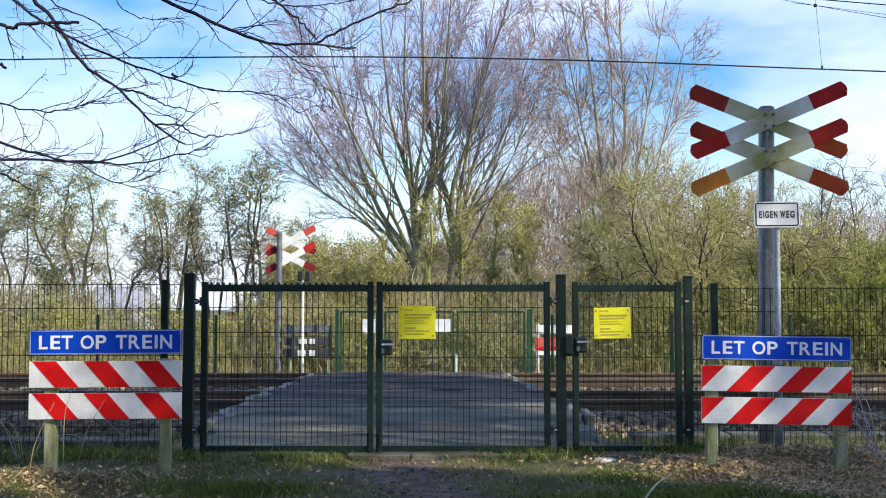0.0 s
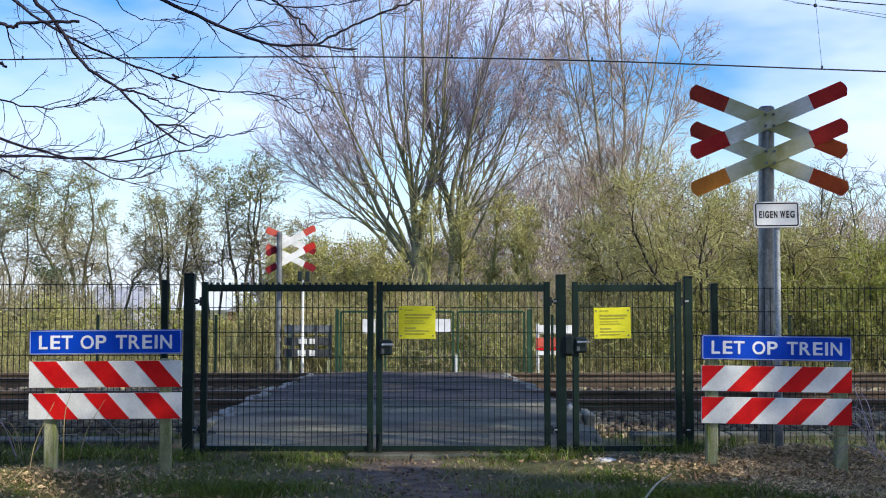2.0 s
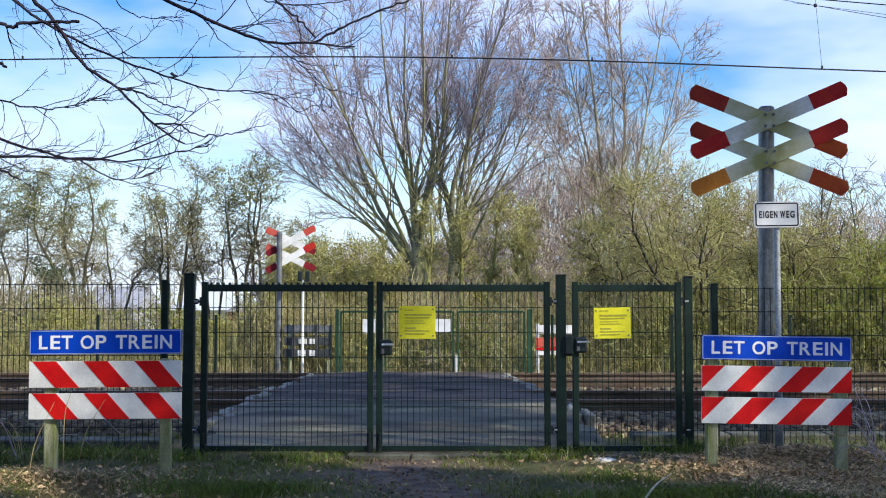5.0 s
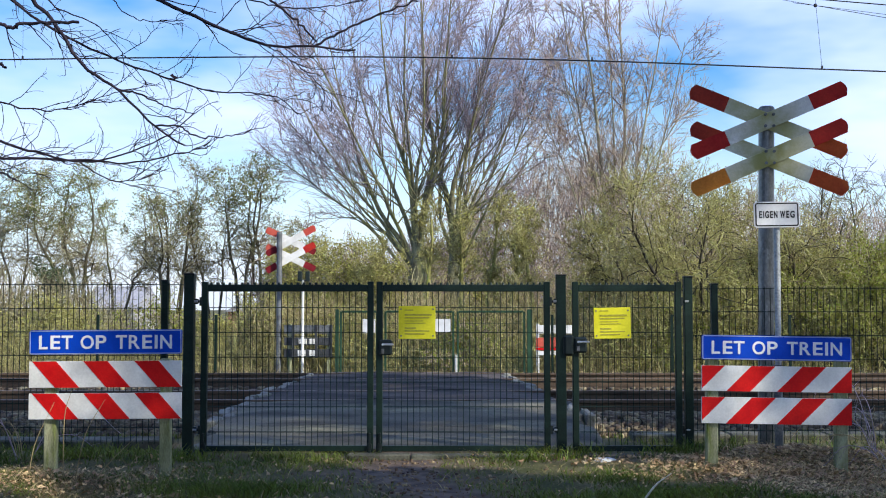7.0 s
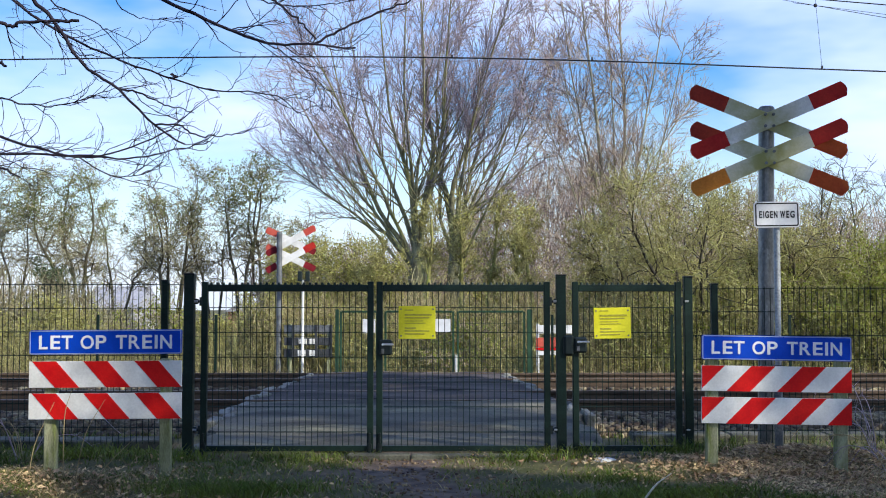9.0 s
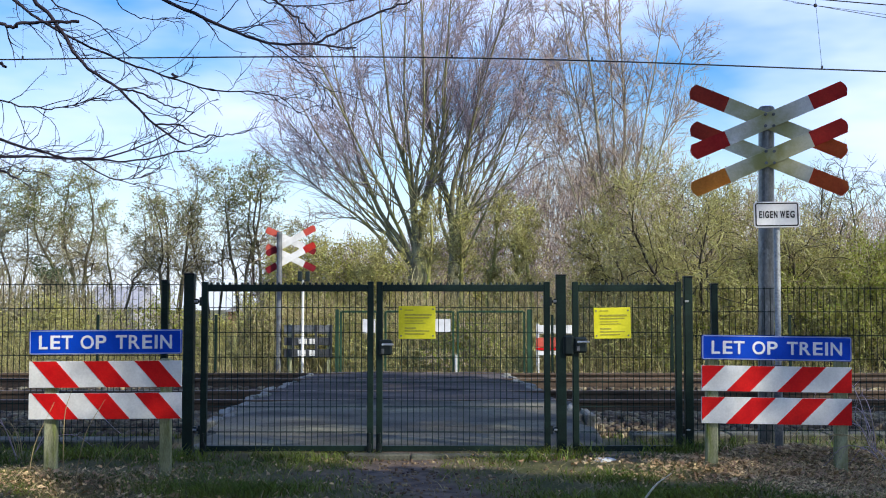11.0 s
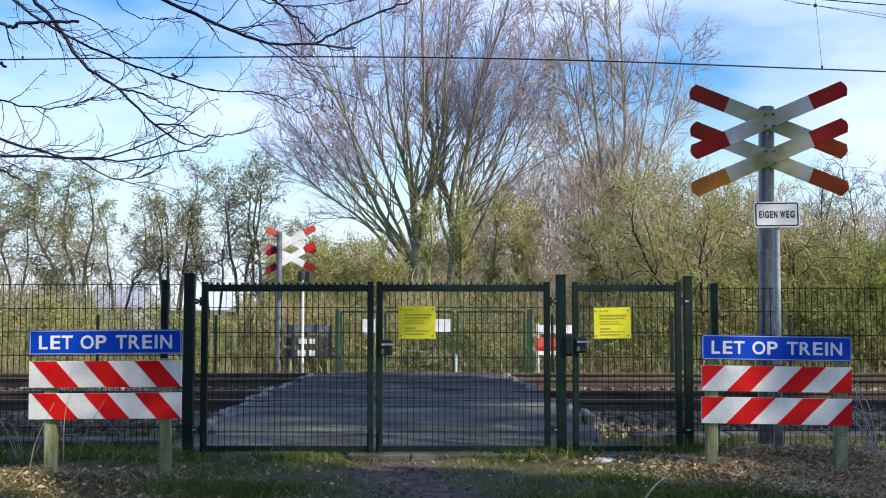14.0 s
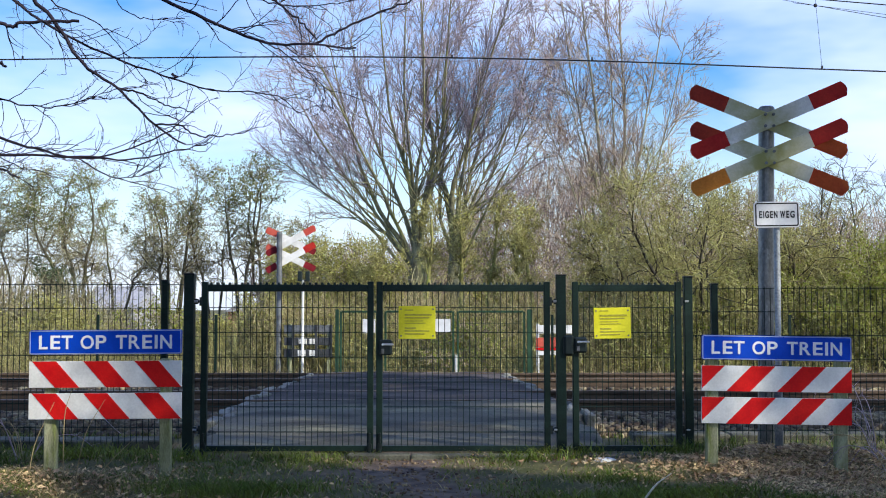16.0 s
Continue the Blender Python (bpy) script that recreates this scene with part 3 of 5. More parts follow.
    # concrete cable trough beside the fence
    for x0, x1, y, z in ((-8.0, -2.75, 10.35, -0.13), (1.9, 8.0, 10.9, -0.14)):
        trough = thing("cable_trough", pose(0, y, z), "pale weathered concrete cable trough with loose lids", "cable trough", kind="structure")
        x, k = x0, 0
        while x < x1:
            bm = box(bmesh.new(), x + 0.24, 0.02 * math.sin(k * 2.1), 0.0, 0.47, 0.34, 0.09, 0.012, Matrix.Rotation(0.03 * math.sin(k * 1.7), 4, "Z"))
            part("trough_lid", bm, M["dirty_concrete"], trough)
            x, k = x + 0.49, k + 1


# ---- gates and fences ----
def mesh_wires(parent, x0, x1, z0, z1, levels, spikes=0.03, r=0.0032, pitch=0.05, material=None):
    """Welded mesh: uprights every 50 mm, level wires every 200 mm; each wire a piece."""
    material = material or M["green_paint"]
    bm = rod(bmesh.new(), (0, 0, z0), (0, 0, z1 + spikes), r, sides=5)
    up = bpy.data.meshes.new("upright_wire")
    bm.to_mesh(up)
    bm.free()
    up.materials.append(material)
    n = int((x1 - x0) / pitch)
    for k in range(n):
        hang("upright_wire", up, parent).matrix_basis = pose(x0 + (x1 - x0 - (n - 1) * pitch) / 2 + k * pitch, 0, 0)
    bm = bmesh.new()
    rod(bm, (x0, -0.005, 0), (x1, -0.005, 0), r * 1.15, sides=5)
    rod(bm, (x0, 0.005, 0), (x1, 0.005, 0), r * 1.15, sides=5)
    flat_wire = bpy.data.meshes.new("level_wire")
    bm.to_mesh(flat_wire)
    bm.free()
    flat_wire.materials.append(material)
    for z in levels:
        hang("level_wire", flat_wire, parent).matrix_basis = pose(0, 0, z)


LEVELS = [1.164, 0.965, 0.765, 0.565, 0.366, 0.165]
GATE_Y = 8.68


def gate_leaf(x0, x1, label, hinge_left, name="gate_leaf", tall=1.355):
    g = thing(name, pose(x0, GATE_Y, 0), label, "gate", "dark green mesh gates")
    w = x1 - x0
    for x in (0.025, w - 0.025):
        part("stile", box(bmesh.new(), x, 0, 0.69, 0.05, 0.05, 1.37, 0.005), M["green_paint"], g)
    part("top_rail", box(bmesh.new(), w / 2, 0, tall - 0.032, w - 0.101, 0.042, 0.055, 0.004), M["green_paint"], g)
    part("bottom_rail", box(bmesh.new(), w / 2, 0, 0.035, w - 0.101, 0.042, 0.045, 0.004), M["green_paint"], g)
    mesh_wires(g, 0.06, w - 0.06, 0.03, tall, LEVELS, 0.0)
    # row of short teeth along the top
    tooth = bpy.data.meshes.new("tooth")
    bm = rod(bmesh.new(), (0, 0, tall - 0.01), (0, 0, tall + 0.014), 0.016, 0.008, 6)
    bm.to_mesh(tooth)
    bm.free()
    tooth.materials.append(M["green_paint"])
    for k in range(int((w - 0.1) / 0.05)):
        hang("tooth", tooth, g).matrix_basis = pose(0.075 + k * 0.05, 0, 0)
    x = -0.045 if hinge_left else w + 0.045
    for z in (1.215, 0.185):
        bm = bmesh.new()
        rod(bm, (x, 0, z), (x - (-0.06 if hinge_left else 0.06), 0, z), 0.011)
        box(bm, x, 0, z, 0.03, 0.04, 0.045, 0.005)
        rod(bm, (0.0 if hinge_left else w, -0.01, z - 0.035), (0.0 if hinge_left else w, -0.01, z + 0.035), 0.018)
        hinge = part("hinge", bm, M["lock"], g)
        part("hinge_pin", rod(bmesh.new(), (x * 0.6 + 0.4 * (0.0 if hinge_left else w), -0.03, z), (x * 1.25 - 0.25 * (0.0 if hinge_left else w), -0.03, z), 0.009, sides=8), M["light_steel"], hinge, "bright galvanised hinge pin")
    return g


def lock_case(g, x, z, lever):
    bm = box(bmesh.new(), x, -0.035, z, 0.105, 0.06, 0.125, 0.012)
    case = part("lock_case", bm, M["lock"], g, "dark green steel lock case")
    bm = bmesh.new()
    rod(bm, (x - 0.02, -0.06, z + 0.025), (x - 0.02, -0.09, z + 0.025), 0.009)
    box(bm, x + lever * 0.025, -0.092, z + 0.025, 0.085, 0.012, 0.016, 0.004)
    part("lever_handle", bm, M["chrome"], case, "bright metal lever handle")
    part("keyhole_plate", box(bmesh.new(), x - 0.02, -0.067, z - 0.03, 0.022, 0.006, 0.04, 0.002), M["grey_steel"], case)


def notice(x, z, material="yellow", y=GATE_Y, w=0.298, h=0.265, prints=True, tilt=0.0, face=-1, label=""):
    s = thing("notice_plate", pose(x, y, z, 0, tilt, 0), label or "yellow printed notice plate bolted to the gate mesh", "sign", "notices on the gates")
    part("plate", box(bmesh.new(), 0, face * 0.014, 0, w, 0.005, h, 0.002), M[material], s)
    if prints:
        for k, (zz, l, hh) in enumerate(((0.10, 0.07, 0.008), (0.062, 0.22, 0.015), (0.038, 0.20, 0.012), (0.012, 0.15, 0.007), (-0.006, 0.17, 0.007), (-0.045, 0.09, 0.012), (-0.068, 0.20, 0.011), (-0.092, 0.16, 0.011))):
            part("print_line", box(bmesh.new(), -0.10 + l / 2, face * 0.0175, zz, l, 0.003, hh, 0), M["ochre"], s)
    for bx in (-1, 1):
        for bz in (-1, 1):
            bm = rod(bmesh.new(), (bx * (w / 2 - 0.02), face * 0.012, bz * (h / 2 - 0.025)), (bx * (w / 2 - 0.02), face * 0.021, bz * (h / 2 - 0.025)), 0.007, sides=8)
            part("bolt", bm, M["grey_steel"], s)
    return s


def post(x, y, top, w, label, name="gate_post"):
    p = thing(name, pose(x, y, 0), label, "post", "fence and gate posts")
    part("shaft", box(bmesh.new(), 0, 0, top / 2 - 0.12, w, w, top + 0.24, 0.004), M["green_paint"], p)
    part("cap", box(bmesh.new(), 0, 0, top + 0.006, w + 0.008, w + 0.008, 0.014, 0.004), M["lock"], p, "black plastic cap")
    return p


def fence_panel(x0, x1, y, top, label, far=False):
    f = thing("mesh_fence", pose(x0, y, 0), label, "fence", "welded mesh fence panels")
    z = [top - 0.2 * k - 0.005 for k in range(7)]
    mesh_wires(f, 0, x1 - x0, 0.02, top, z, 0.012 if not far else 0.0)
    return f


def make_gates():
    post(-2.053, GATE_Y, 1.43, 0.08, "tall square dark green steel gate post")
    post(0.954, GATE_Y, 1.42, 0.078, "square dark green steel post between two gates")
    post(1.983, GATE_Y, 1.407, 0.066, "slim square dark green steel post of the side gate")
    left = gate_leaf(-1.954, -0.562, "closed dark green welded mesh gate leaf", True)
    right = gate_leaf(-0.538, 0.866, "closed dark green mesh gate leaf with lock", False)
    small = gate_leaf(1.046, 1.927, "closed narrow dark green mesh pedestrian gate", False, "side_gate")
    lock_case(right, 0.075, 0.845, 1)
    lock_case(small, 0.06, 0.865, 1)
    part("strike_plate", box(bmesh.new(), -0.035, -0.03, 0.862, 0.085, 0.08, 0.17, 0.02), M["lock"], small, "dark lock keep fixed to the post")
    for g, x in ((left, 0.03), (right, 0.03), (left, 1.365)):
        bm = bmesh.new()
        rod(bm, (x, -0.035, 0.16), (x, -0.035, -0.05), 0.010)
        box(bm, x, -0.03, 0.05, 0.035, 0.025, 0.05, 0.004)
        part("drop_bolt", bm, M["lock"], g, "dark drop bolt reaching into the ground")
    t = thing("gate_threshold", pose(0.45, 8.60, -0.025), "worn pale concrete strip under the gates", "threshold", kind="structure")
    for k in range(5):
        part("concrete_slab", box(bmesh.new(), -0.96 + 0.5 * k, 0.006 * math.sin(3 * k), 0.004 * math.cos(2 * k), 0.49, 0.13, 0.05, 0.008), M["dirty_concrete"], t)
    s = thing("flat_stone", pose(1.255, 8.34, -0.012, 3, 2, 25), "pale flat broken paving stone on the verge", "stone")
    part("slab", prism(bmesh.new(), [(-0.075, -0.012), (0.08, -0.012), (0.07, 0.012), (-0.06, 0.014)], -0.05, 0.04), M["grey_white"], s)
    notice(-0.21, 1.045)
    notice(1.368, 1.040, h=0.25, tilt=-1.0)
    y = 9.08
    for x0, x1 in ((-4.86, -2.10), (-7.36, -4.90)):
        fence_panel(x0, x1, y, 1.365, "dark green welded mesh fence panel before the railway")
    for x0, x1 in ((2.06, 2.28), (2.33, 4.82), (4.86, 7.3)):
        fence_panel(x0, x1, y, 1.335, "dark green welded mesh fence panel before the railway")
    for x, top in ((-2.365, 1.39), (-4.88, 1.39), (2.305, 1.36), (4.84, 1.36)):
        post(x, y + 0.03, top, 0.055, "slim dark green steel fence post", "fence_post")


# ---- warning boards and crosses ----
def striped_board(parent, w, h, z, lean, first, period, ratio=0.47, name="striped_board"):
    """White sheet with slanting red stripes, each stripe a sheet 2 mm proud."""
    b = part(name, box(bmesh.new(), 0, 0, z, w, 0.018, h, 0.002), M["white"], parent, "red and white striped reflective board")
    x = first
    while x < w + h:
        lo, hi = x, x + period * ratio
        pts = []
        for a, c in ((lo, -1), (hi, -1), (hi, 1), (lo, 1)):
            pts.append((a + (lean * h / 2 * c), c * h / 2))
        # clip against the board's ends
        def clip(poly, limit, keep_less):
            res = []
            for (x1, z1), (x2, z2) in zip(poly, poly[1:] + poly[:1]):
                in1, in2 = (x1 <= limit) == keep_less, (x2 <= limit) == keep_less
                if in1:
                    res.append((x1, z1))
                if in1 != in2:
                    f = (limit - x1) / (x2 - x1)
                    res.append((limit, z1 + f * (z2 - z1)))
            return res
        poly = clip(pts, w / 2 - 0.001, True)
        poly = clip(poly, -w / 2 + 0.001, False) if len(poly) > 2 else poly
        if len(poly) > 2:
            bm = prism(bmesh.new(), [(px, pz + z) for px, pz in poly], -0.0115, -0.008)
            part("stripe", bm, M["red"], b, "red reflective stripe")
        x += period
    return b


def warning_barrier(m, label, lean, first, stakes, w, rows, period=0.372):
    """rows: centre and height of the blue board and the two striped boards."""
    t = thing("warning_barrier", m, label, "warning sign", "warning boards beside the crossing")
    for x, sw, bottom, top in stakes:
        bm = box(bmesh.new(), x, 0.055, (top + bottom) / 2, sw, 0.07, top - bottom, 0.008)
        part("stake", bm, M["stake"], t, "mossy grey-green square stake")
    blue = part("name_board", rounded(bmesh.new(), w, rows[0][1], 0.016, -0.009, 0.009, 0, rows[0][0]), M["blue"], t, "blue board with white capitals")
    part("border", rounded(bmesh.new(), w - 0.006, rows[0][1] - 0.006, 0.013, -0.012, -0.0085, 0, rows[0][0], 0.006), M["pale_border"], blue, "thin pale blue edge line")
    lettering("LET OP TREIN", 0.096, 0.872 * w, ((0, 0.066), (0.086, 0.160), (0.169, 0.253), (0.313, 0.412), (0.427, 0.506), (0.577, 0.661), (0.675, 0.760), (0.777, 0.851), (0.870, 0.892), (0.912, 1.0)), M["letter"], blue, -0.0105, rows[0][0], 0.018)
    for z, h in rows[1:]:
        striped_board(t, w, h, z, lean, first, period)
    return t


def make_barriers():
    warning_barrier(pose(2.44, 7.9, 0.0, 0, 0.9, 0), "blue board over two red striped boards on mossy stakes", 1, -0.65,
                    ((-0.462, 0.085, -0.25, 0.80), (0.49, 0.088, -0.25, 0.80)), 1.10, ((0.866, 0.180), (0.639, 0.186), (0.406, 0.192)))
    warning_barrier(pose(-2.365, 7.55, 0.0, 0, -0.4, 0.5), "sun-dappled blue board over two red striped boards on stakes", -0.88, -0.431,
                    ((-0.395, 0.085, -0.3, 0.80), (0.411, 0.075, -0.25, 0.80)), 1.068, ((0.9212, 0.1716), (0.6964, 0.1832), (0.4742, 0.1799)), 0.358)


def cross_board(parent, z, slope, depth, ends, m_white, long=1.30, wide=0.122, x=0.0):
    """One arm of the cross: a white middle with two coloured, chamfered ends butted to it."""
    turn = Matrix.Translation((x, depth, z)) @ Matrix.Rotation(radians(-slope), 4, "Y")
    red = 0.302
    mid = box(bmesh.new(), 0, 0, 0, long - 2 * red, 0.012, wide, 0.002)
    bmesh.ops.transform(mid, matrix=turn, verts=mid.verts[:])
    b = part("cross_board", mid, m_white, parent, "mossy white board with red ends")
    for side, m in ((-1, ends[0]), (1, ends[1])):
        a, e = side * (long / 2 - red), side * long / 2
        pts = [(a, -wide / 2), (e - side * 0.024, -wide / 2), (e, -wide * 0.12), (e, wide * 0.16), (e - side * 0.024, wide / 2), (a, wide / 2)]
        bm = prism(bmesh.new(), pts, -0.006, 0.006)
        bmesh.ops.transform(bm, matrix=turn, verts=bm.verts[:])
        part("board_end", bm, m, b, "weathered red board end")
    return b


def make_near_cross():
    size = 1.108      # the pole stands just behind the fence
    c = thing("crossing_cross", pose(2.785, 9.2, -0.124) @ Matrix.Diagonal((size, size, size, 1)), "double red and white cross on a galvanised pole", "crossing sign", "crossing crosses")
    part("pole", rod(bmesh.new(), (-0.036, 0, -0.3), (0.02, 0, 2.72), 0.060, sides=28), M["galvanised"], c)
    part("pole_cap", rod(bmesh.new(), (0.02, 0, 2.72), (0.02, 0, 2.735), 0.063, 0.05, 28), M["grey_steel"], c)
    part("pole_collar", rod(bmesh.new(), (-0.013, 0, 0.93), (-0.013, 0, 0.95), 0.065, sides=28), M["grey_steel"], c)
    for z, drop, ends in ((2.613, 0.008, (("brown_red", "worn_red"), ("old_red", "old_red"))), (2.325, 0.009, (("brown_red", "worn_red"), ("faded_red", "old_red")))):
        cross_board(c, z - drop, -22.0, -0.072, [M[k] for k in ends[0]], M["algae_white"], long=1.30, x=0.012)
        cross_board(c, z, 23.2, -0.088, [M[k] for k in ends[1]], M["old_white"] if z > 2.5 else M["algae_white"], long=1.315, x=0.012)
        part("clamp_plate", box(bmesh.new(), 0.012, -0.0665, z, 0.13, 0.004, 0.16, 0), M["galvanised"], c)
        for bx in (-0.028, 0.035):
            for bz in (-0.045, 0.045):
                part("bolt", rod(bmesh.new(), (bx + 0.01, -0.104, z + bz), (bx + 0.01, -0.092, z + bz), 0.012, sides=8), M["grey_steel"], c)
    s = thing("private_road_sign", pose(2.609, 8.335, 1.891, 0, -0.7, 0), "small white private road sign with black border", "sign")
    part("plate", rounded(bmesh.new(), 0.356, 0.202, 0.022, -0.006, 0.006), M["grey_white"], s)
    part("border", rounded(bmesh.new(), 0.338, 0.184, 0.018, -0.0075, -0.0055, hole=0.010), M["black"], s)
    lettering("EIGEN WEG", 0.056, 0.277, ((0, 0.085), (0.115, 0.14), (0.165, 0.275), (0.305, 0.385), (0.415, 0.515), (0.59, 0.735), (0.765, 0.845), (0.875, 1.0)), M["black"], s, -0.0072, 0)
    part("bracket", box(bmesh.new(), 0.01, 0.006, 0, 0.14, 0.012, 0.05, 0.002), M["galvanised"], s)
    p = thing("thin_pole", pose(2.608, 8.37, 0), "thin galvanised steel pole beside the crossing cross", "pole")
    part("tube", rod(bmesh.new(), (0, 0, -0.3), (0.012, 0, 1.98), 0.024, sides=16), M["light_steel"], p)
    part("sleeve", rod(bmesh.new(), (0.0, 0, -0.3), (0, 0, 0.72), 0.033, sides=16), M["grey_steel"], p, "wider dark lower sleeve")


def make_far_side():
    c = thing("crossing_cross", pose(-3.98, 26, -0.5), "sunlit double red and white cross on a grey pole", "crossing sign", "crossing crosses")
    part("pole", rod(bmesh.new(), (0, 0, -0.2), (0, 0, 3.53), 0.066, sides=16), M["grey_steel"], c)
    for z, tone in ((3.325, "pale_red"), (2.91, "old_red")):
        cross_board(c, z, -25, 0.10, [M["pale_red"], M["maroon"]], M["white"], long=1.33, wide=0.16, x=0.26)
        cross_board(c, z, 29, 0.085, [M["maroon"], M[tone]], M["white"], long=1.36, wide=0.16, x=0.26)
        for dz in (-0.14, 0.12):
            part("bracket", box(bmesh.new(), 0, 0.07, z + dz, 0.11, 0.016, 0.05, 0.002), M["grey_steel"], c)
    w = thing("warning_light_post", pose(-3.35, 25.6, -0.5), "thin white pole with a small dark lamp head", "signal post")
    part("pole", rod(bmesh.new(), (0, 0, -0.2), (0, 0, 2.35), 0.03, sides=12), M["white"], w)
    for x in (-0.07, 0.11):
        part("lamp_head", box(bmesh.new(), x, 0, 2.44, 0.10, 0.12, 0.24, 0.015), M["lock"], w)
    part("head_bracket", box(bmesh.new(), 0.02, 0.0, 2.34, 0.25, 0.05, 0.04, 0.005), M["grey_steel"], w)
    b = thing("board_rack", pose(-3.25, 25.9, -0.5), "grey rear of warning boards on two stakes", "warning sign", "warning boards beside the crossing")
    for z, h in ((1.17, 0.20), (0.88, 0.19), (0.60, 0.19)):
        part("board_back", box(bmesh.new(), 0, -0.03, z, 1.16, 0.016, h, 0.003), M["grey_steel"] if z > 1 else M["dark_back"], b)
    for x in (-0.36, 0.19, 0.55):
        part("clamp_bar", box(bmesh.new(), x, -0.05, 0.88, 0.06, 0.02, 0.80, 0.006), M["dark_back"], b)
    for x in (-0.45, 0.5):
        part("stake", box(bmesh.new(), x, 0.02, 0.55, 0.09, 0.08, 1.5, 0.008), M["stake"], b)
    for x, z in ((-0.13, 0.88), (0.12, 0.88), (-0.15, 0.60), (0.12, 0.60)):
        part("clamp", box(bmesh.new(), x, -0.048, z, 0.20, 0.018, 0.135, 0.008), M["white"], b, "bright white fixing plate")
    b = thing("warning_barrier", pose(2.75, 25.9, -0.5), "white and red warning boards beyond the tracks", "warning sign", "warning boards beside the crossing")
    for x, z, sx, sz, m in ((0.0, 1.17, 1.0, 0.2, "white"), (-0.25, 0.86, 0.5, 0.22, "pale_red"), (0.0, 0.60, 1.0, 0.10, "white"), (0.25, 0.86, 0.5, 0.22, "white"), (-0.2, 0.70, 0.6, 0.06, "red")):
        part("board", box(bmesh.new(), x, -0.03, z, sx, 0.016, sz, 0.003), M[m], b)
    for x in (-0.46, 0.46):
        part("stake", box(bmesh.new(), x, 0.02, 0.55, 0.07, 0.07, 1.5, 0.008), M["grey_white"], b)
    # green gates of the far side
    y, z0, top = 24.5, -0.47, 1.15
    for x, w2 in ((-2.42, 0.08), (-1.41, 0.07), (1.98, 0.12), (2.42, 0.05)):
        p = thing("gate_post", pose(x, y, z0), "green steel gate post beyond the tracks", "post", "fence and gate posts")
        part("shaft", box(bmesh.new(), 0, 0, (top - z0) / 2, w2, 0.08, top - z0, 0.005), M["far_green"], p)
    for x0, x1 in ((-2.36, -1.48), (-1.34, 0.26), (0.31, 1.88)):
        g = thing("gate_leaf", pose(x0, y, z0), "closed green mesh gate beyond the tracks", "gate", "far mesh gates")
        w2 = x1 - x0
        for x in (0.025, w2 - 0.025):
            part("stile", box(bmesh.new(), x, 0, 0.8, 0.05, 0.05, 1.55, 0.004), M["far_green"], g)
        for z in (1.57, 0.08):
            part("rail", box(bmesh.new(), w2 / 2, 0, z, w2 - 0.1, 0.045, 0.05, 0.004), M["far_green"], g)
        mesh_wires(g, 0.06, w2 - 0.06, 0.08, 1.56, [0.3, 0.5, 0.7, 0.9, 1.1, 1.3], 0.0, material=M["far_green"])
    notice(-1.69, 0.77, "grey_white", y - 0.01, 0.29, 0.32, False, label="white rear of a notice plate on the far gate")
    notice(-0.01, 0.78, "grey_white", y - 0.01, 0.36, 0.30, False, label="white rear of a notice plate on the far gate")
    bm = rod(bmesh.new(), (0.30, y - 0.04, -0.45), (0.30, y - 0.04, 0.12), 0.035)
    p = thing("marker_post", pose(0, 0, 0), "short white marker post by the far gate", "post")
    part("shaft", bm, M["white"], p)
    for x0, x1 in ((-5.2, -2.5), (-7.9, -5.24), (2.5, 5.2), (5.24, 7.9), (7.94, 10.6), (-10.6, -7.94)):
        f = thing("mesh_fence", pose(x0, y, z0), "green welded mesh fence panel beyond the tracks", "fence", "far fence panels")
        part("end_post", box(bmesh.new(), 0, 0.04, 0.75, 0.06, 0.05, 1.5, 0.004), M["green_paint"], f)
        bm = bmesh.new()
        for k in range(int((x1 - x0) / 0.1)):
            rod(bm, (0.05 + k * 0.1, 0, 0), (0.05 + k * 0.1, 0, 1.4), 0.003, sides=4)
        part("wire_mesh", bm, M["green_paint"], f)["kind"] = "stuff"
        bm = bmesh.new()
        for z in (0.2, 0.6, 1.0, 1.4):
            rod(bm, (0, 0, z), (x1 - x0, 0, z), 0.004, sides=4)
        part("wire_mesh", bm, M["green_paint"], f)["kind"] = "stuff"


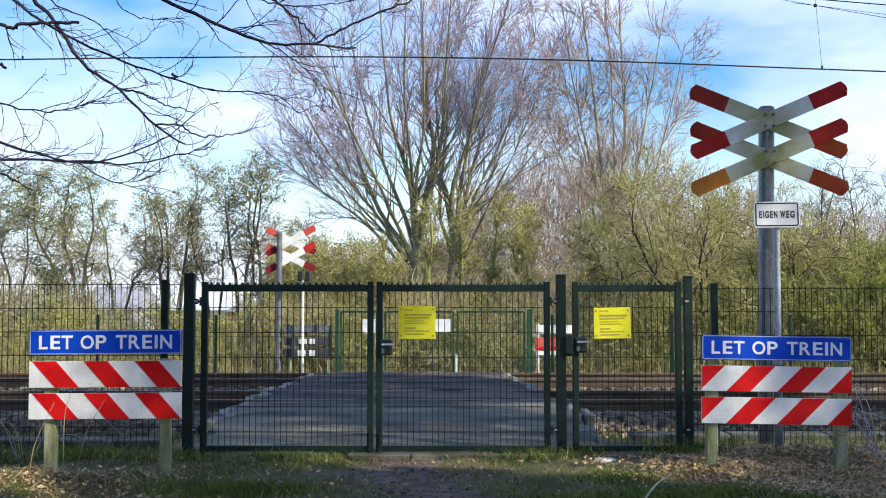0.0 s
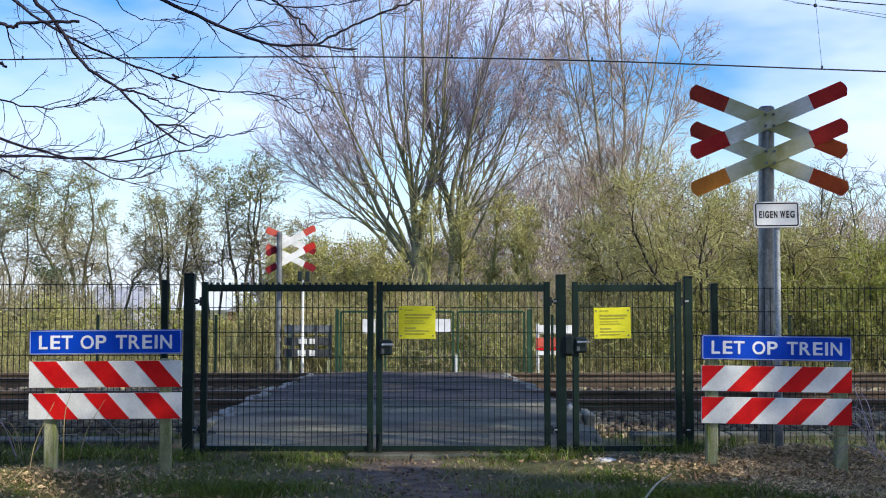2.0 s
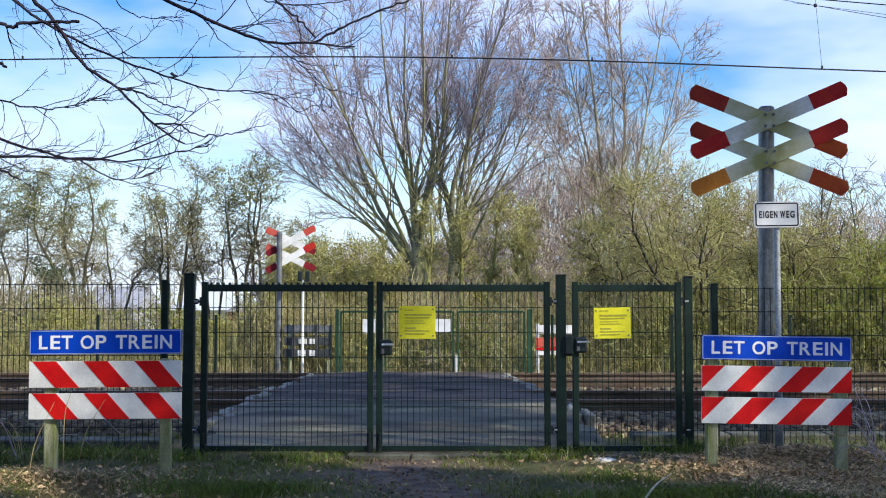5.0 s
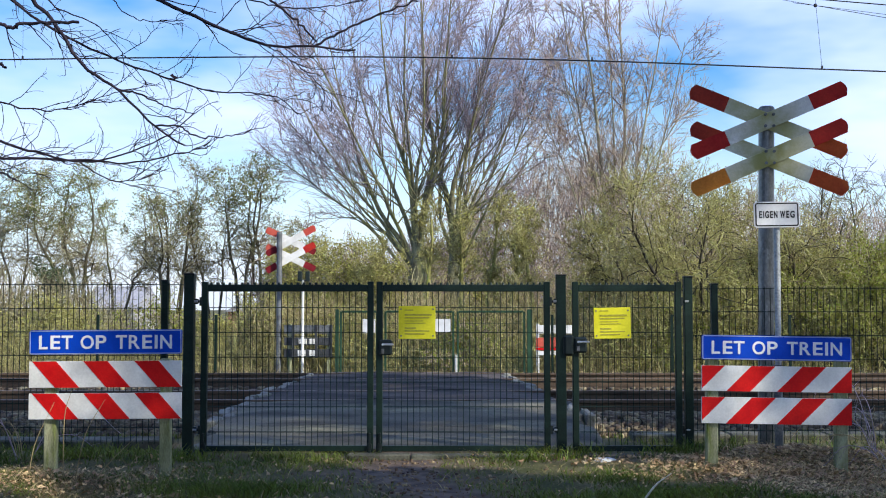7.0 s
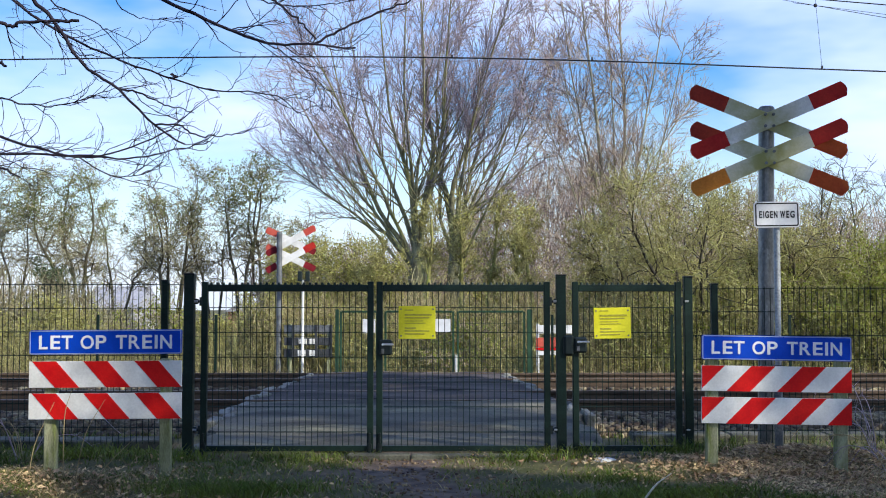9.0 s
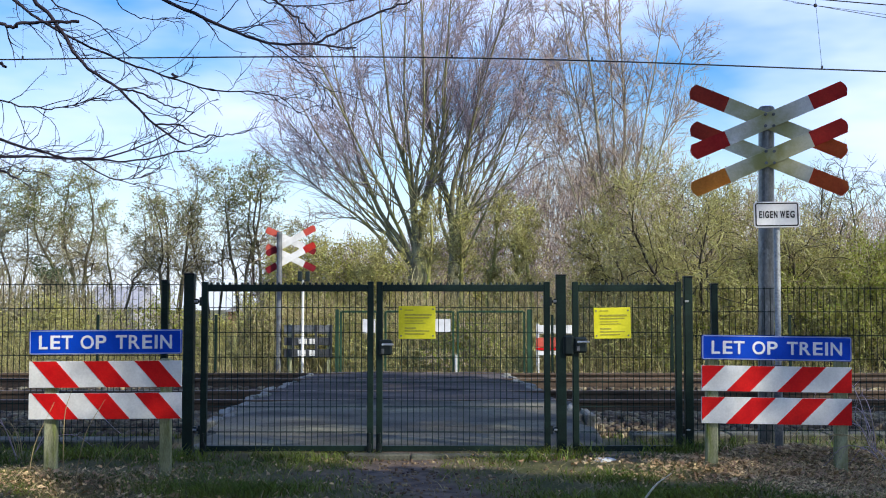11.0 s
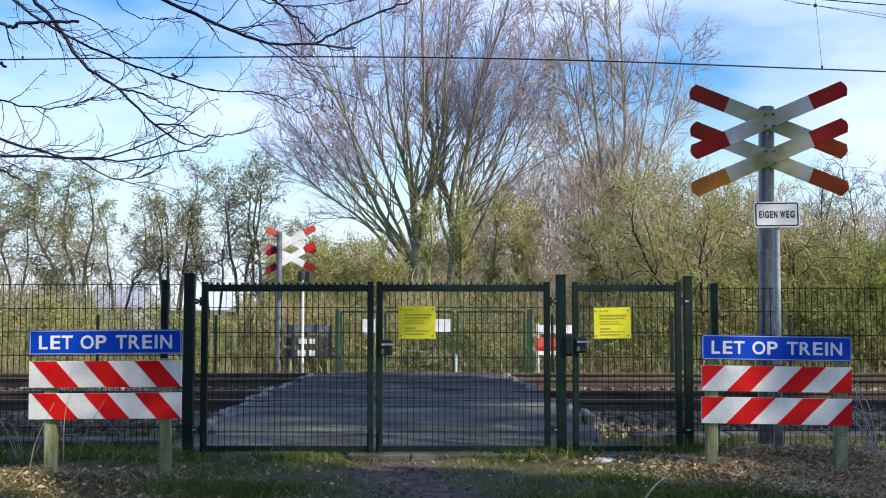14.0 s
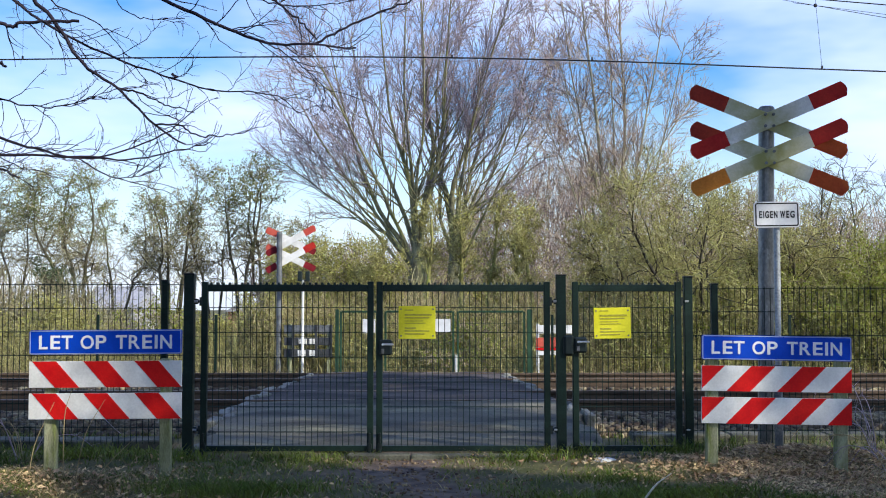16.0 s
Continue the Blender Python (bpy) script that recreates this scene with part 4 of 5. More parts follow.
def make_overhead():
    line = thing("overhead_line", pose(0, 0, 0), "dark overhead railway wires with clamps and droppers", "overhead wire")

    def cable(name, pts, r, label):
        P, R = bend(pts, [r, r], 41)
        v, f = tubes([(P, R, 6)])
        return hang(name, quads_mesh(name, v, f, M["wire"]), line, label)
    y = 18.25
    c = cable("contact_wire", [(-24, y, 5.236), (-7.648, y, 5.455), (-5.112, y, 5.489), (-1.307, y, 5.504), (2.595, y, 5.435), (7.643, y, 5.248), (24, y, 4.642)], 0.013, "dark overhead contact wire with small clamps")
    for x, z in ((-7.258, 5.465), (0.156, 5.484), (2.575, 5.44), (6.542, 5.297)):
        part("clamp", box(bmesh.new(), x, y, z + 0.025, 0.03, 0.03, 0.06, 0.005), M["wire"], c)
    part("dropper", rod(bmesh.new(), (6.542, y, 5.297), (6.447, y, 6.525), 0.0035, sides=5), M["wire"], c, "thin dropper wire")
    part("dropper", rod(bmesh.new(), (-7.258, y, 5.484), (-7.261, y, 6.604), 0.0025, sides=5), M["wire"], c, "thin dropper wire")
    w = cable("carrying_wire", [(-24, y, 11.74), (5.882, y, 6.504), (6.447, y, 6.405), (7.666, y, 6.246), (24, y, 4.115)], 0.004, "thin carrying wire above the contact wire")
    part("clamp", box(bmesh.new(), 6.447, y, 6.405, 0.05, 0.04, 0.06, 0.008), M["wire"], w)
    cable("feeder_wire", [(-24, 15.2, 8.093), (5.51, 15.2, 5.609), (6.389, 15.2, 5.535), (24, 15.2, 4.052)], 0.008, "dark overhead wire above the nearer track")


def make_masts():
    """Steel masts outside the view that carry the overhead wires on arms."""
    for x, tall, arms in ((-24, 12.2, ((18.25, 5.236), (18.25, 11.74), (15.2, 8.093))), (24, 5.4, ((18.25, 4.642), (18.25, 4.115), (15.2, 4.052)))):
        t = thing("overhead_mast", pose(x, 21.0, -0.5), "grey steel mast with arms carrying the overhead wires", "mast", "masts of the overhead line")
        part("column", box(bmesh.new(), 0, 0, tall / 2 + 0.1, 0.26, 0.26, tall + 0.4, 0.01), M["grey_steel"], t)
        for y, z in arms:
            bm = rod(bmesh.new(), (0, -0.1, z + 0.5 + 0.09), (0, y - 21.0 - 0.15, z + 0.5 + 0.09), 0.03)
            rod(bm, (0, y - 21.0, z + 0.5 + 0.09), (0, y - 21.0, z + 0.5), 0.02)
            part("arm", bm, M["grey_steel"], t)


def make_houses():
    h = thing("house", pose(-22.4, 75, -0.3), "low house with grey roof and white gutter beyond trees", "house")
    part("wall", box(bmesh.new(), 0, 0, 0.68, 3.4, 6, 1.6, 0.02), M["render_wall"], h)
    bm = bmesh.new()
    for pts in (((-1.9, -3.3, 1.5), (1.9, -3.3, 1.5), (1.9, 0, 3.05), (-1.9, 0, 3.05)), ((-1.9, 3.3, 1.5), (-1.9, 0, 3.05), (1.9, 0, 3.05), (1.9, 3.3, 1.5)), ((-1.9, -3.3, 1.5), (-1.9, 0, 3.05), (-1.9, 3.3, 1.5)), ((1.9, -3.3, 1.5), (1.9, 3.3, 1.5), (1.9, 0, 3.05)), ((-1.9, -3.3, 1.5), (-1.9, 3.3, 1.5), (1.9, 3.3, 1.5), (1.9, -3.3, 1.5))):
        bm.faces.new([bm.verts.new(p) for p in pts])
    bmesh.ops.remove_doubles(bm, verts=bm.verts[:], dist=0.001)
    part("roof", bm, M["tiles"], h, "grey tiled roof")
    part("gutter", box(bmesh.new(), 0, -3.36, 1.5, 3.8, 0.1, 0.12, 0.02), M["white"], h, "white gutter along the eaves")
    for x in (-0.9, 0.8):
        w = part("window", box(bmesh.new(), x, -3.02, 0.85, 0.9, 0.08, 0.7, 0.02), M["grey_white"], h)
        part("pane", box(bmesh.new(), x, -3.07, 0.85, 0.74, 0.03, 0.55, 0), M["glass"], w)
    h = thing("house", pose(-12.75, 70, -0.35), "small red brick house half hidden by shrubs", "house")
    part("wall", box(bmesh.new(), 0, 0, 0.7, 1.6, 5, 1.4, 0.02), M["brick"], h)
    part("roof", prism(bmesh.new(), [(-1.0, 1.35), (1.0, 1.35), (0, 1.9)], -2.7, 2.7), M["tiles"], h, "grey tiled roof")
    w = part("window", box(bmesh.new(), 0.3, -2.52, 0.8, 0.6, 0.08, 0.6, 0.02), M["grey_white"], h)
    part("pane", box(bmesh.new(), 0.3, -2.57, 0.8, 0.45, 0.03, 0.45, 0), M["glass"], w)


# ---- trees ----
def rooted(x, y):
    return pose(x, y, float(height(x, y)) - 0.05)


def finish_tree(name, m, label, category, stems, shoots, bark, twig_m, leaf_sets=(), group="", kind=""):
    """stems and shoots: batches of (points, radii, sides); leaf_sets: (vertices, faces), material."""
    t = thing(name, m, label, category, group, kind)
    v, f = tubes(stems)
    hang("trunk", quads_mesh("trunk", v, f, bark, True), t)
    v, f = tubes(shoots)
    hang("crown", quads_mesh("crown", v, f, twig_m), t)
    for (v, f), lm in leaf_sets:
        hang("foliage", quads_mesh("foliage", v, f, lm), t)
    return t


def kinked(rng, P, amount):
    """Crook tubes by a random walk that starts at their foot."""
    T, N, _ = P.shape
    walkoff = np.cumsum(rng.normal(0, amount, (T, N, 3)) * np.array([1, 1, 0.45]), axis=1)
    return P + (walkoff - walkoff[:, :1]) * np.linspace(0.3, 1, N)[None, :, None]


def big_tree():
    """The broad bare tree: two stout boles, many steep leaders, long limbs that rise outwards."""
    rng = np.random.default_rng(11)
    boles = [bend([(-0.60, 0, -0.3), (-0.57, 0, 1.5), (-0.57, 0.02, 3.0), (-0.54, 0, 4.1)], [0.44, 0.36, 0.31, 0.16], 12),
             bend([(0.68, 0.3, -0.3), (0.64, 0.3, 1.5), (0.66, 0.3, 3.2), (0.72, 0.3, 4.4)], [0.30, 0.24, 0.19, 0.10], 12)]
    # bole, start height, side and height at two knees and the tip, depth at the tip, foot radius
    plan = ((0, 3.6, -0.86, 6.6, -1.39, 8.4, -1.8, 12.8, -0.6, 0.13), (0, 3.2, -2.0, 5.3, -2.97, 7.7, -3.9, 11.4, 0.5, 0.12), (0, 3.8, -0.1, 7.2, -0.44, 9.3, -0.6, 13.6, 0.8, 0.13),
            (0, 3.7, 0.15, 7.0, 0.40, 9.6, 0.7, 13.9, -0.9, 0.12), (1, 3.4, 0.62, 5.9, 1.16, 8.0, 2.0, 13.0, 0.5, 0.13), (1, 3.8, 0.35, 6.2, 0.10, 9.0, 0.3, 13.5, 1.4, 0.10),
            (1, 3.0, 0.95, 4.9, 2.60, 6.1, 4.3, 8.3, -0.4, 0.09), (1, 3.3, 1.35, 5.6, 2.40, 8.0, 3.4, 11.2, 0.9, 0.10), (0, 2.6, -2.3, 4.7, -3.6, 5.7, -5.3, 7.0, 0.4, 0.08),
            (0, 3.0, -1.9, 4.9, -3.5, 7.0, -4.8, 9.4, -0.8, 0.09), (0, 3.5, -1.25, 5.7, -2.2, 8.3, -2.9, 11.9, 1.4, 0.11), (0, 3.6, -0.8, 6.2, -1.0, 9.0, -0.9, 12.4, -2.6, 0.10),
            (1, 3.6, 1.15, 6.3, 1.9, 9.0, 2.6, 12.2, 2.2, 0.10), (1, 3.5, 0.95, 6.4, 1.6, 9.2, 2.7, 12.6, -1.9, 0.10), (0, 2.9, -2.1, 5.0, -3.3, 6.5, -4.9, 8.4, 1.8, 0.07),
            (0, 3.1, -1.5, 5.2, -2.7, 7.4, -4.2, 10.6, -2.0, 0.09), (1, 2.7, 1.5, 4.5, 2.7, 6.8, 3.9, 9.6, -1.6, 0.08), (0, 3.3, -0.5, 5.8, -0.2, 8.0, -0.2, 11.6, -3.0, 0.09),
            (1, 3.1, 0.3, 5.4, 0.6, 7.8, 1.1, 11.8, 2.8, 0.09), (1, 2.9, 1.25, 4.9, 2.2, 7.2, 3.1, 10.4, 2.4, 0.08))
    main = []
    for k, z0, x1, z1, x2, z2, x3, z3, dy, r in plan:
        x0, y0 = ((-0.56, 0.0), (0.67, 0.3))[k]
        main.append(bend([(x0, y0, z0), (x0 + (x1 - x0) * 0.42, y0 + dy * 0.08, z0 + (z1 - z0) * 0.45), (x1, y0 + dy * 0.3, z1), (x2, y0 + dy * 0.6, z2), (x3, y0 + dy, z3)], [r * 0.9, r * 0.75, r * 0.58, r * 0.36, 0.012], 18))
    L, LR = kinked(rng, np.concatenate([m[0] for m in main]), 0.028), np.concatenate([m[1] for m in main])
    s2 = sprout(rng, L, LR, 300, 2.7, 31, 0.07, 8, 0.34, 0.5, 0.012, 0.09, 0.35)
    s3 = sprout(rng, *s2, 2800, 1.5, 32, 0.07, 6, 0.2, 0.6, 0.0088, 0.10, 0.35)
    foot = s3[0][:, 0]
    outer = rng.random(len(foot)) < np.clip((foot[:, 2] - 5.2) / 5.5 + (np.abs(foot[:, 0]) - 1.6) / 5.0, 0.05, 1)
    s3 = (s3[0][outer], s3[1][outer])
    s4 = sprout(rng, *s3, 8500, 0.85, 34, 0.06, 3, 0.1, 0.7, 0.0072, 0.13, 0.3)
    s5 = sprout(rng, L, LR, 900, 1.6, 36, 0.08, 6, 0.55, 0.3, 0.0080, 0.12, 0.2)
    return finish_tree("bare_tree", rooted(-0.3, 36), "large bare deciduous tree with a broad fan of limbs", "tree", [(*boles[0], 14), (*boles[1], 12), (L, LR, 7), (*s2, 5)], [(*s3, 4), (*s4, 3), (*s5, 3)], M["bark"], M["twig"])


def birch():
    """A low fork from which slender pale stems rise together, with fine upright twigs."""
    rng = np.random.default_rng(21)
    stems = [bend([(-0.02, 0, -0.3), (0.0, 0, 0.7), (-0.02, 0, 1.7)], [0.17, 0.14, 0.12], 8)]
    # side and height at two knees and the tip, foot radius
    for x1, z1, x2, z2, x3, z3, r in ((-0.12, 3.3, -0.23, 6.5, -1.0, 12.2, 0.095), (0.06, 3.1, 0.55, 6.9, 0.35, 12.0, 0.085), (-0.5, 3.1, -1.1, 5.3, -1.9, 7.6, 0.045), (0.45, 3.9, 1.25, 5.8, 2.9, 8.3, 0.045),
                                      (0.0, 3.4, -0.75, 7.6, -1.35, 11.0, 0.055), (0.3, 3.4, 1.0, 7.4, 1.5, 11.4, 0.05), (0.1, 3.2, 0.1, 7.0, -0.1, 11.6, 0.055), (0.6, 3.3, 1.6, 6.4, 2.3, 9.8, 0.04), (-0.35, 3.3, -0.6, 6.0, -1.5, 9.4, 0.04)):
        stems.append(bend([(0, rng.uniform(-0.05, 0.05), 1.5), (x1, rng.uniform(-0.3, 0.3), z1), (x2, rng.uniform(-0.5, 0.5), z2), (x3, rng.uniform(-0.8, 0.8), z3)], [r, r * 0.85, r * 0.55, 0.010], 18))
    P, R = kinked(rng, np.concatenate([s[0] for s in stems[1:]]), 0.022), np.concatenate([s[1] for s in stems[1:]])
    s2 = sprout(rng, P, R, 190, 1.8, 33, 0.07, 7, 0.42, 0.45, 0.010, 0.11, 0.35)
    s3 = sprout(rng, *s2, 1700, 1.1, 36, 0.08, 5, 0.1, 0.6, 0.0075, 0.1)
    s4 = sprout(rng, *s3, 4600, 0.55, 34, 0.05, 3, 0.1, 0.7, 0.006, 0.12)
    lf = leaves(rng, s4[0][:1500], 1500, 0.025)
    return finish_tree("birch_tree", rooted(5.0, 32), "tall slender many-stemmed bare tree with pale bark", "tree", [(*stems[0], 10), (P, R, 8)], [(*s2, 5), (*s3, 4), (*s4, 3)], M["pale_bark"], M["red_twig"], [(lf, M["bud"])])


def round_tree(name, x, y, tall, wide, seed, label, bark, twig_m, leafy, leaf_m, stems_n=3, trunk_r=0.14, fork=0.25, twigs=1.0, leaf_size=0.045, drop=0.1, group="", angle=48, apart=0.8, limb_tip=0.009, kink=0.0, leaf_low=0.1):
    """A spreading tree or tall shrub: some stems, rounded crown of side shoots and small leaves."""
    rng = np.random.default_rng(seed)
    main = []
    for k in range(stems_n):
        a = 2 * math.pi * (k + rng.uniform(-0.3, 0.3)) / stems_n
        lean = rng.uniform(0.15, 0.55) * wide
        tip = np.array([math.cos(a) * lean, math.sin(a) * lean * 0.7, tall * rng.uniform(0.78, 0.95)])
        root = np.array([math.cos(a), math.sin(a), 0]) * trunk_r * (apart if stems_n > 1 else 0)
        knee = root + np.array([tip[0] * 0.18, tip[1] * 0.18, tall * fork]) + rng.normal(0, 0.08, 3)
        mid = knee * 0.45 + tip * 0.55 + rng.normal(0, 0.09 * wide, 3)
        main.append(bend([root - np.array([0, 0, 0.2]), knee, mid, tip], [trunk_r, trunk_r * 0.75, trunk_r * 0.4, 0.012], 14))
    P, R = np.concatenate([s[0] for s in main]), np.concatenate([s[1] for s in main])
    P = kinked(rng, P, kink) if kink else P
    s2 = sprout(rng, P, R, int(26 * stems_n), wide * 0.62, angle, drop, 7, fork, 0.5, limb_tip, 0.27 + 2 * kink, 0.45)
    s3 = sprout(rng, *s2, int(620 * twigs), wide * 0.3, angle * 0.95, drop * 0.5, 4, 0.15, 0.6, limb_tip * 0.72, 0.32 + 2 * kink)
    s4 = sprout(rng, *s3, int(3000 * twigs), wide * 0.15, 44, 0.02, 2, 0.1, 0.7, limb_tip * 0.62, 0.18)
    sets = []
    if leafy:
        upper = s4[0][s4[0][:, 0, 2] > tall * rng.uniform(leaf_low, 0.75, len(s4[0]))]
        sets.append((leaves(rng, upper, int(leafy), leaf_size, 0.10), leaf_m))
    return finish_tree(name, rooted(x, y), label, "tree" if "tree" in name else "shrub", [(P, R, 6), (*s2, 3)], [(*s3, 3), (*s4, 3)], bark, twig_m, sets, group)


def brushwood(label, n, xs, tops, y0, y1, length, r, seed, material, leafy=0, leaf_m=None, leaf_size=0.035, rise=0.9):
    """A tangle of countless thin crooked shoots whose top follows a profile along x."""
    rng = np.random.default_rng(seed)
    x, y = rng.uniform(xs[0], xs[-1], n), rng.uniform(y0, y1, n)
    top = np.interp(x, xs, tops) * (1 + 0.10 * np.sin(x * 2.3 + seed) + 0.07 * np.sin(x * 5.9))
    z = height(x, y) + top * rng.random(n) ** 1.25 * 0.94
    at = np.stack([x, y, z - 0.1], -1)
    d = unit(rng.normal(0, 0.55, (n, 3)) + np.array([0, 0, rise]))
    step = (length * rng.uniform(0.5, 1.4, n) / 4)[:, None]
    pts = [at]
    for _ in range(4):
        at = at + d * step
        pts.append(at)
        d = unit(d + rng.normal(0, 0.26, (n, 3)))
    P = np.stack(pts, 1)
    R = r * rng.uniform(0.6, 1.5, n)[:, None] * np.linspace(1, 0.55, 5)[None]
    t = thing("brushwood", pose(0, 0, 0), label, "brushwood", kind="stuff")
    v, f = tubes([(P, R, 3)])
    hang("shoots", quads_mesh("shoots", v, f, material), t)["kind"] = "stuff"
    if leafy:
        v, f = leaves(rng, P, leafy, leaf_size, 0.06)
        hang("foliage", quads_mesh("foliage", v, f, leaf_m), t)["kind"] = "stuff"


def make_trees():
    big_tree()
    birch()
    left = "row of trees beyond the railway"
    # side, depth, height, spread, seed, leaves, stems, bole radius
    for x, y, tall, wide, seed, leafy, n, r in ((-15.4, 45, 8.0, 3.3, 31, 6500, 3, 0.12), (-13.9, 46, 7.2, 2.3, 32, 2500, 2, 0.09), (-11.5, 45, 8.0, 2.7, 33, 2400, 3, 0.11), (-9.8, 46, 7.2, 2.2, 34, 1200, 2, 0.08), (-8.2, 45, 8.3, 2.9, 35, 5200, 4, 0.12),
                                                (-18.3, 46, 7.6, 2.4, 36, 1600, 2, 0.09), (-17.0, 50, 7.4, 2.4, 37, 900, 2, 0.07), (-6.6, 48, 6.6, 2.2, 38, 900, 2, 0.07), (-12.8, 51, 7.6, 2.5, 39, 900, 2, 0.07), (-20.3, 46, 8.2, 3.0, 132, 3000, 3, 0.10)):
        round_tree("slender_tree", x, y, tall, wide * 1.15, seed, "crooked tree with mossy limbs and young green leaves", M["mossy_bark"], M["tan_twig"], leafy * 0.75, M["spring"], n, r * 0.8, 0.34, 0.50, 0.045, 0.05, group=left, angle=58, apart=3.0, limb_tip=0.0145, kink=0.075, leaf_low=0.58)
    round_tree("ivy_shrub", -16.2, 44, 3.6, 1.7, 133, "dark ivy-hung shrub among the trees", M["dark_bark"], M["dark_twig"], 5200, M["ivy_lit"], 4, 0.07, 0.2, 0.5, 0.05, 0.1, kink=0.05)
    for x, y, tall, wide, seed, leafy in ((-3.0, 33, 4.0, 2.2, 41, 9000), (-4.4, 34, 3.8, 2.0, 42, 7000), (-1.9, 32.5, 3.3, 1.6, 43, 6000), (1.7, 34.0, 2.8, 1.6, 45, 6500)):
        round_tree("budding_shrub", x, y, tall, wide, seed, "tall shrub hazed with yellow-green spring leaves", M["bark"], M["olive_twig"], leafy, M["bud"], 5, 0.06, 0.2, 0.6, 0.04)
    for x, y, tall, wide, seed, leafy, n in ((6.7, 27.6, 5.3, 4.0, 51, 13000, 4), (9.3, 28.5, 4.8, 3.6, 52, 12000, 4), (5.3, 29.5, 4.0, 2.6, 54, 8000, 3)):
        round_tree("crooked_tree", x, y, tall, wide, seed, "low spreading dark tree with crooked budding limbs", M["dark_bark"], M["olive_twig"], leafy, M["bud"], n, 0.085, 0.24, 1.0, 0.024, 0.10, angle=56, limb_tip=0.0105, kink=0.085)
    round_tree("wispy_tree", 11.0, 29, 6.2, 2.6, 55, "sparse bare tree with thin wispy dark twigs", M["dark_bark"], M["dark_twig"], 300, M["bud"], 4, 0.04, 0.3, 0.3, 0.03, 0.25, kink=0.03)
    for x, y, tall, wide, seed, leafy in ((10.9, 27, 3.3, 2.4, 61, 9000), (12.9, 28, 3.7, 2.6, 62, 12000), (9.4, 27, 2.5, 1.9, 63, 4200), (8.2, 30, 2.9, 2.0, 64, 5000)):
        round_tree("leafy_shrub", x, y, tall, wide, seed, "dense shrub in fresh yellow-green leaf", M["dark_bark"], M["olive_twig"], leafy, M["leaf"], 6, 0.04, 0.12, 0.5, 0.036)
    rng = random.Random(8)
    for k in range(17):
        x = -1.0 + k * 0.88 + rng.uniform(-0.5, 0.5)
        round_tree("woodland_tree", x * 1.12, rng.uniform(46, 56), rng.uniform(8.2, 10.0) - 0.16 * abs(x - 5), 2.3, 70 + k, "slim bare woodland tree with reddish brown twigs", M["bark"], M["red_twig"], 250, M["bud"], 4, 0.055, 0.13, 0.85, 0.035, 0.3, group="bare wood behind the crossing", kink=0.03)
    for k in range(23):
        x = -16.5 + k * 1.45 + rng.uniform(-0.5, 0.5)
        wet = k % 3
        round_tree("undergrowth_shrub", x, rng.uniform(27, 32), rng.uniform(1.8, 2.7) * (0.7 if x < -5.5 else 0.62 if -2.6 < x < 3.4 else 1), rng.uniform(1.7, 2.3), 100 + k, "tangled undergrowth shrub with thin olive stems" if wet else "budding green undergrowth shrub", M["bark"], M["olive_twig"] if wet else M["red_twig"], (3200, 3200, 2000)[wet], (M["leaf"], M["bud"], M["bud"])[wet], 6, 0.03, 0.06, 0.44, 0.04, 0.12, group="undergrowth beyond the fence", kink=0.03)
    for k in range(17):
        x = -9.5 + k * 1.7 + rng.uniform(-0.5, 0.5)
        if x < -6.5:
            continue
        round_tree("thicket_shrub", x, rng.uniform(34, 41), rng.uniform(3.0, 4.2), rng.uniform(2.2, 2.9), 140 + k, "dense brown thicket shrub with bare tangled stems", M["bark"], M["red_twig"], 1000, M["bud"], 6, 0.04, 0.06, 0.52, 0.045, 0.15, group="thicket behind the crossing", kink=0.03)
    for k, (x, y, tall) in enumerate(((-0.78, 30, 5.0), (0.5, 31, 5.4), (1.25, 30, 5.2), (2.0, 29.5, 4.8), (2.6, 30.5, 5.0), (-2.2, 30.4, 4.6), (8.0, 31, 5.2))):
        round_tree("sapling_tree", x, y, tall, 1.5, 170 + k, "slender young tree with mossy yellowish bark", M["moss_yellow"], M["olive_twig"], 500, M["bud"], 1, 0.105, 0.4, 0.4, 0.04, 0.25, group="young trees by the far fence", kink=0.02)
    brushwood("far brown wood of countless bare twigs", 21000, (-8, -4, -1.5, 0.9, 2.9, 6.6, 9, 12, 21), (3.2, 3.6, 3.8, 5.0, 7.6, 8.3, 6.6, 5.6, 5.2), 44, 50, 1.5, 0.0125, 501, M["red_twig"], 6000, M["bud"])
    brushwood("olive tangle of thin shoots beyond the fence", 11500, (4, 6, 9, 11, 17), (3.0, 3.9, 3.4, 3.1, 3.3), 30, 34, 0.9, 0.0068, 502, M["olive_twig"], 26000, M["bud"], 0.026, 0.6)
    brushwood("low pale brush along the far fence", 9000, (-21, -14, -5, -3.2, -1.8, 3, 4.5, 16), (0.7, 0.7, 0.9, 1.5, 1.0, 1.1, 2.0, 2.0), 26.3, 28.4, 0.8, 0.0060, 503, M["olive_twig"], 9000, M["bud"], 0.026, 0.8)
    brushwood("green bramble and brush along the far fence", 4500, (4.2, 6, 9, 16), (1.6, 2.2, 2.7, 3.0), 26.3, 28.2, 0.8, 0.0058, 504, M["olive_twig"], 30000, M["leaf"], 0.032, 0.5)
    brushwood("dense tangle under the trees", 5500, (-24, -19, -14.5, -12), (2.9, 2.7, 2.5, 1.4), 38, 42, 1.2, 0.011, 505, M["tan_twig"], 5000, M["spring"], 0.04, 0.7)
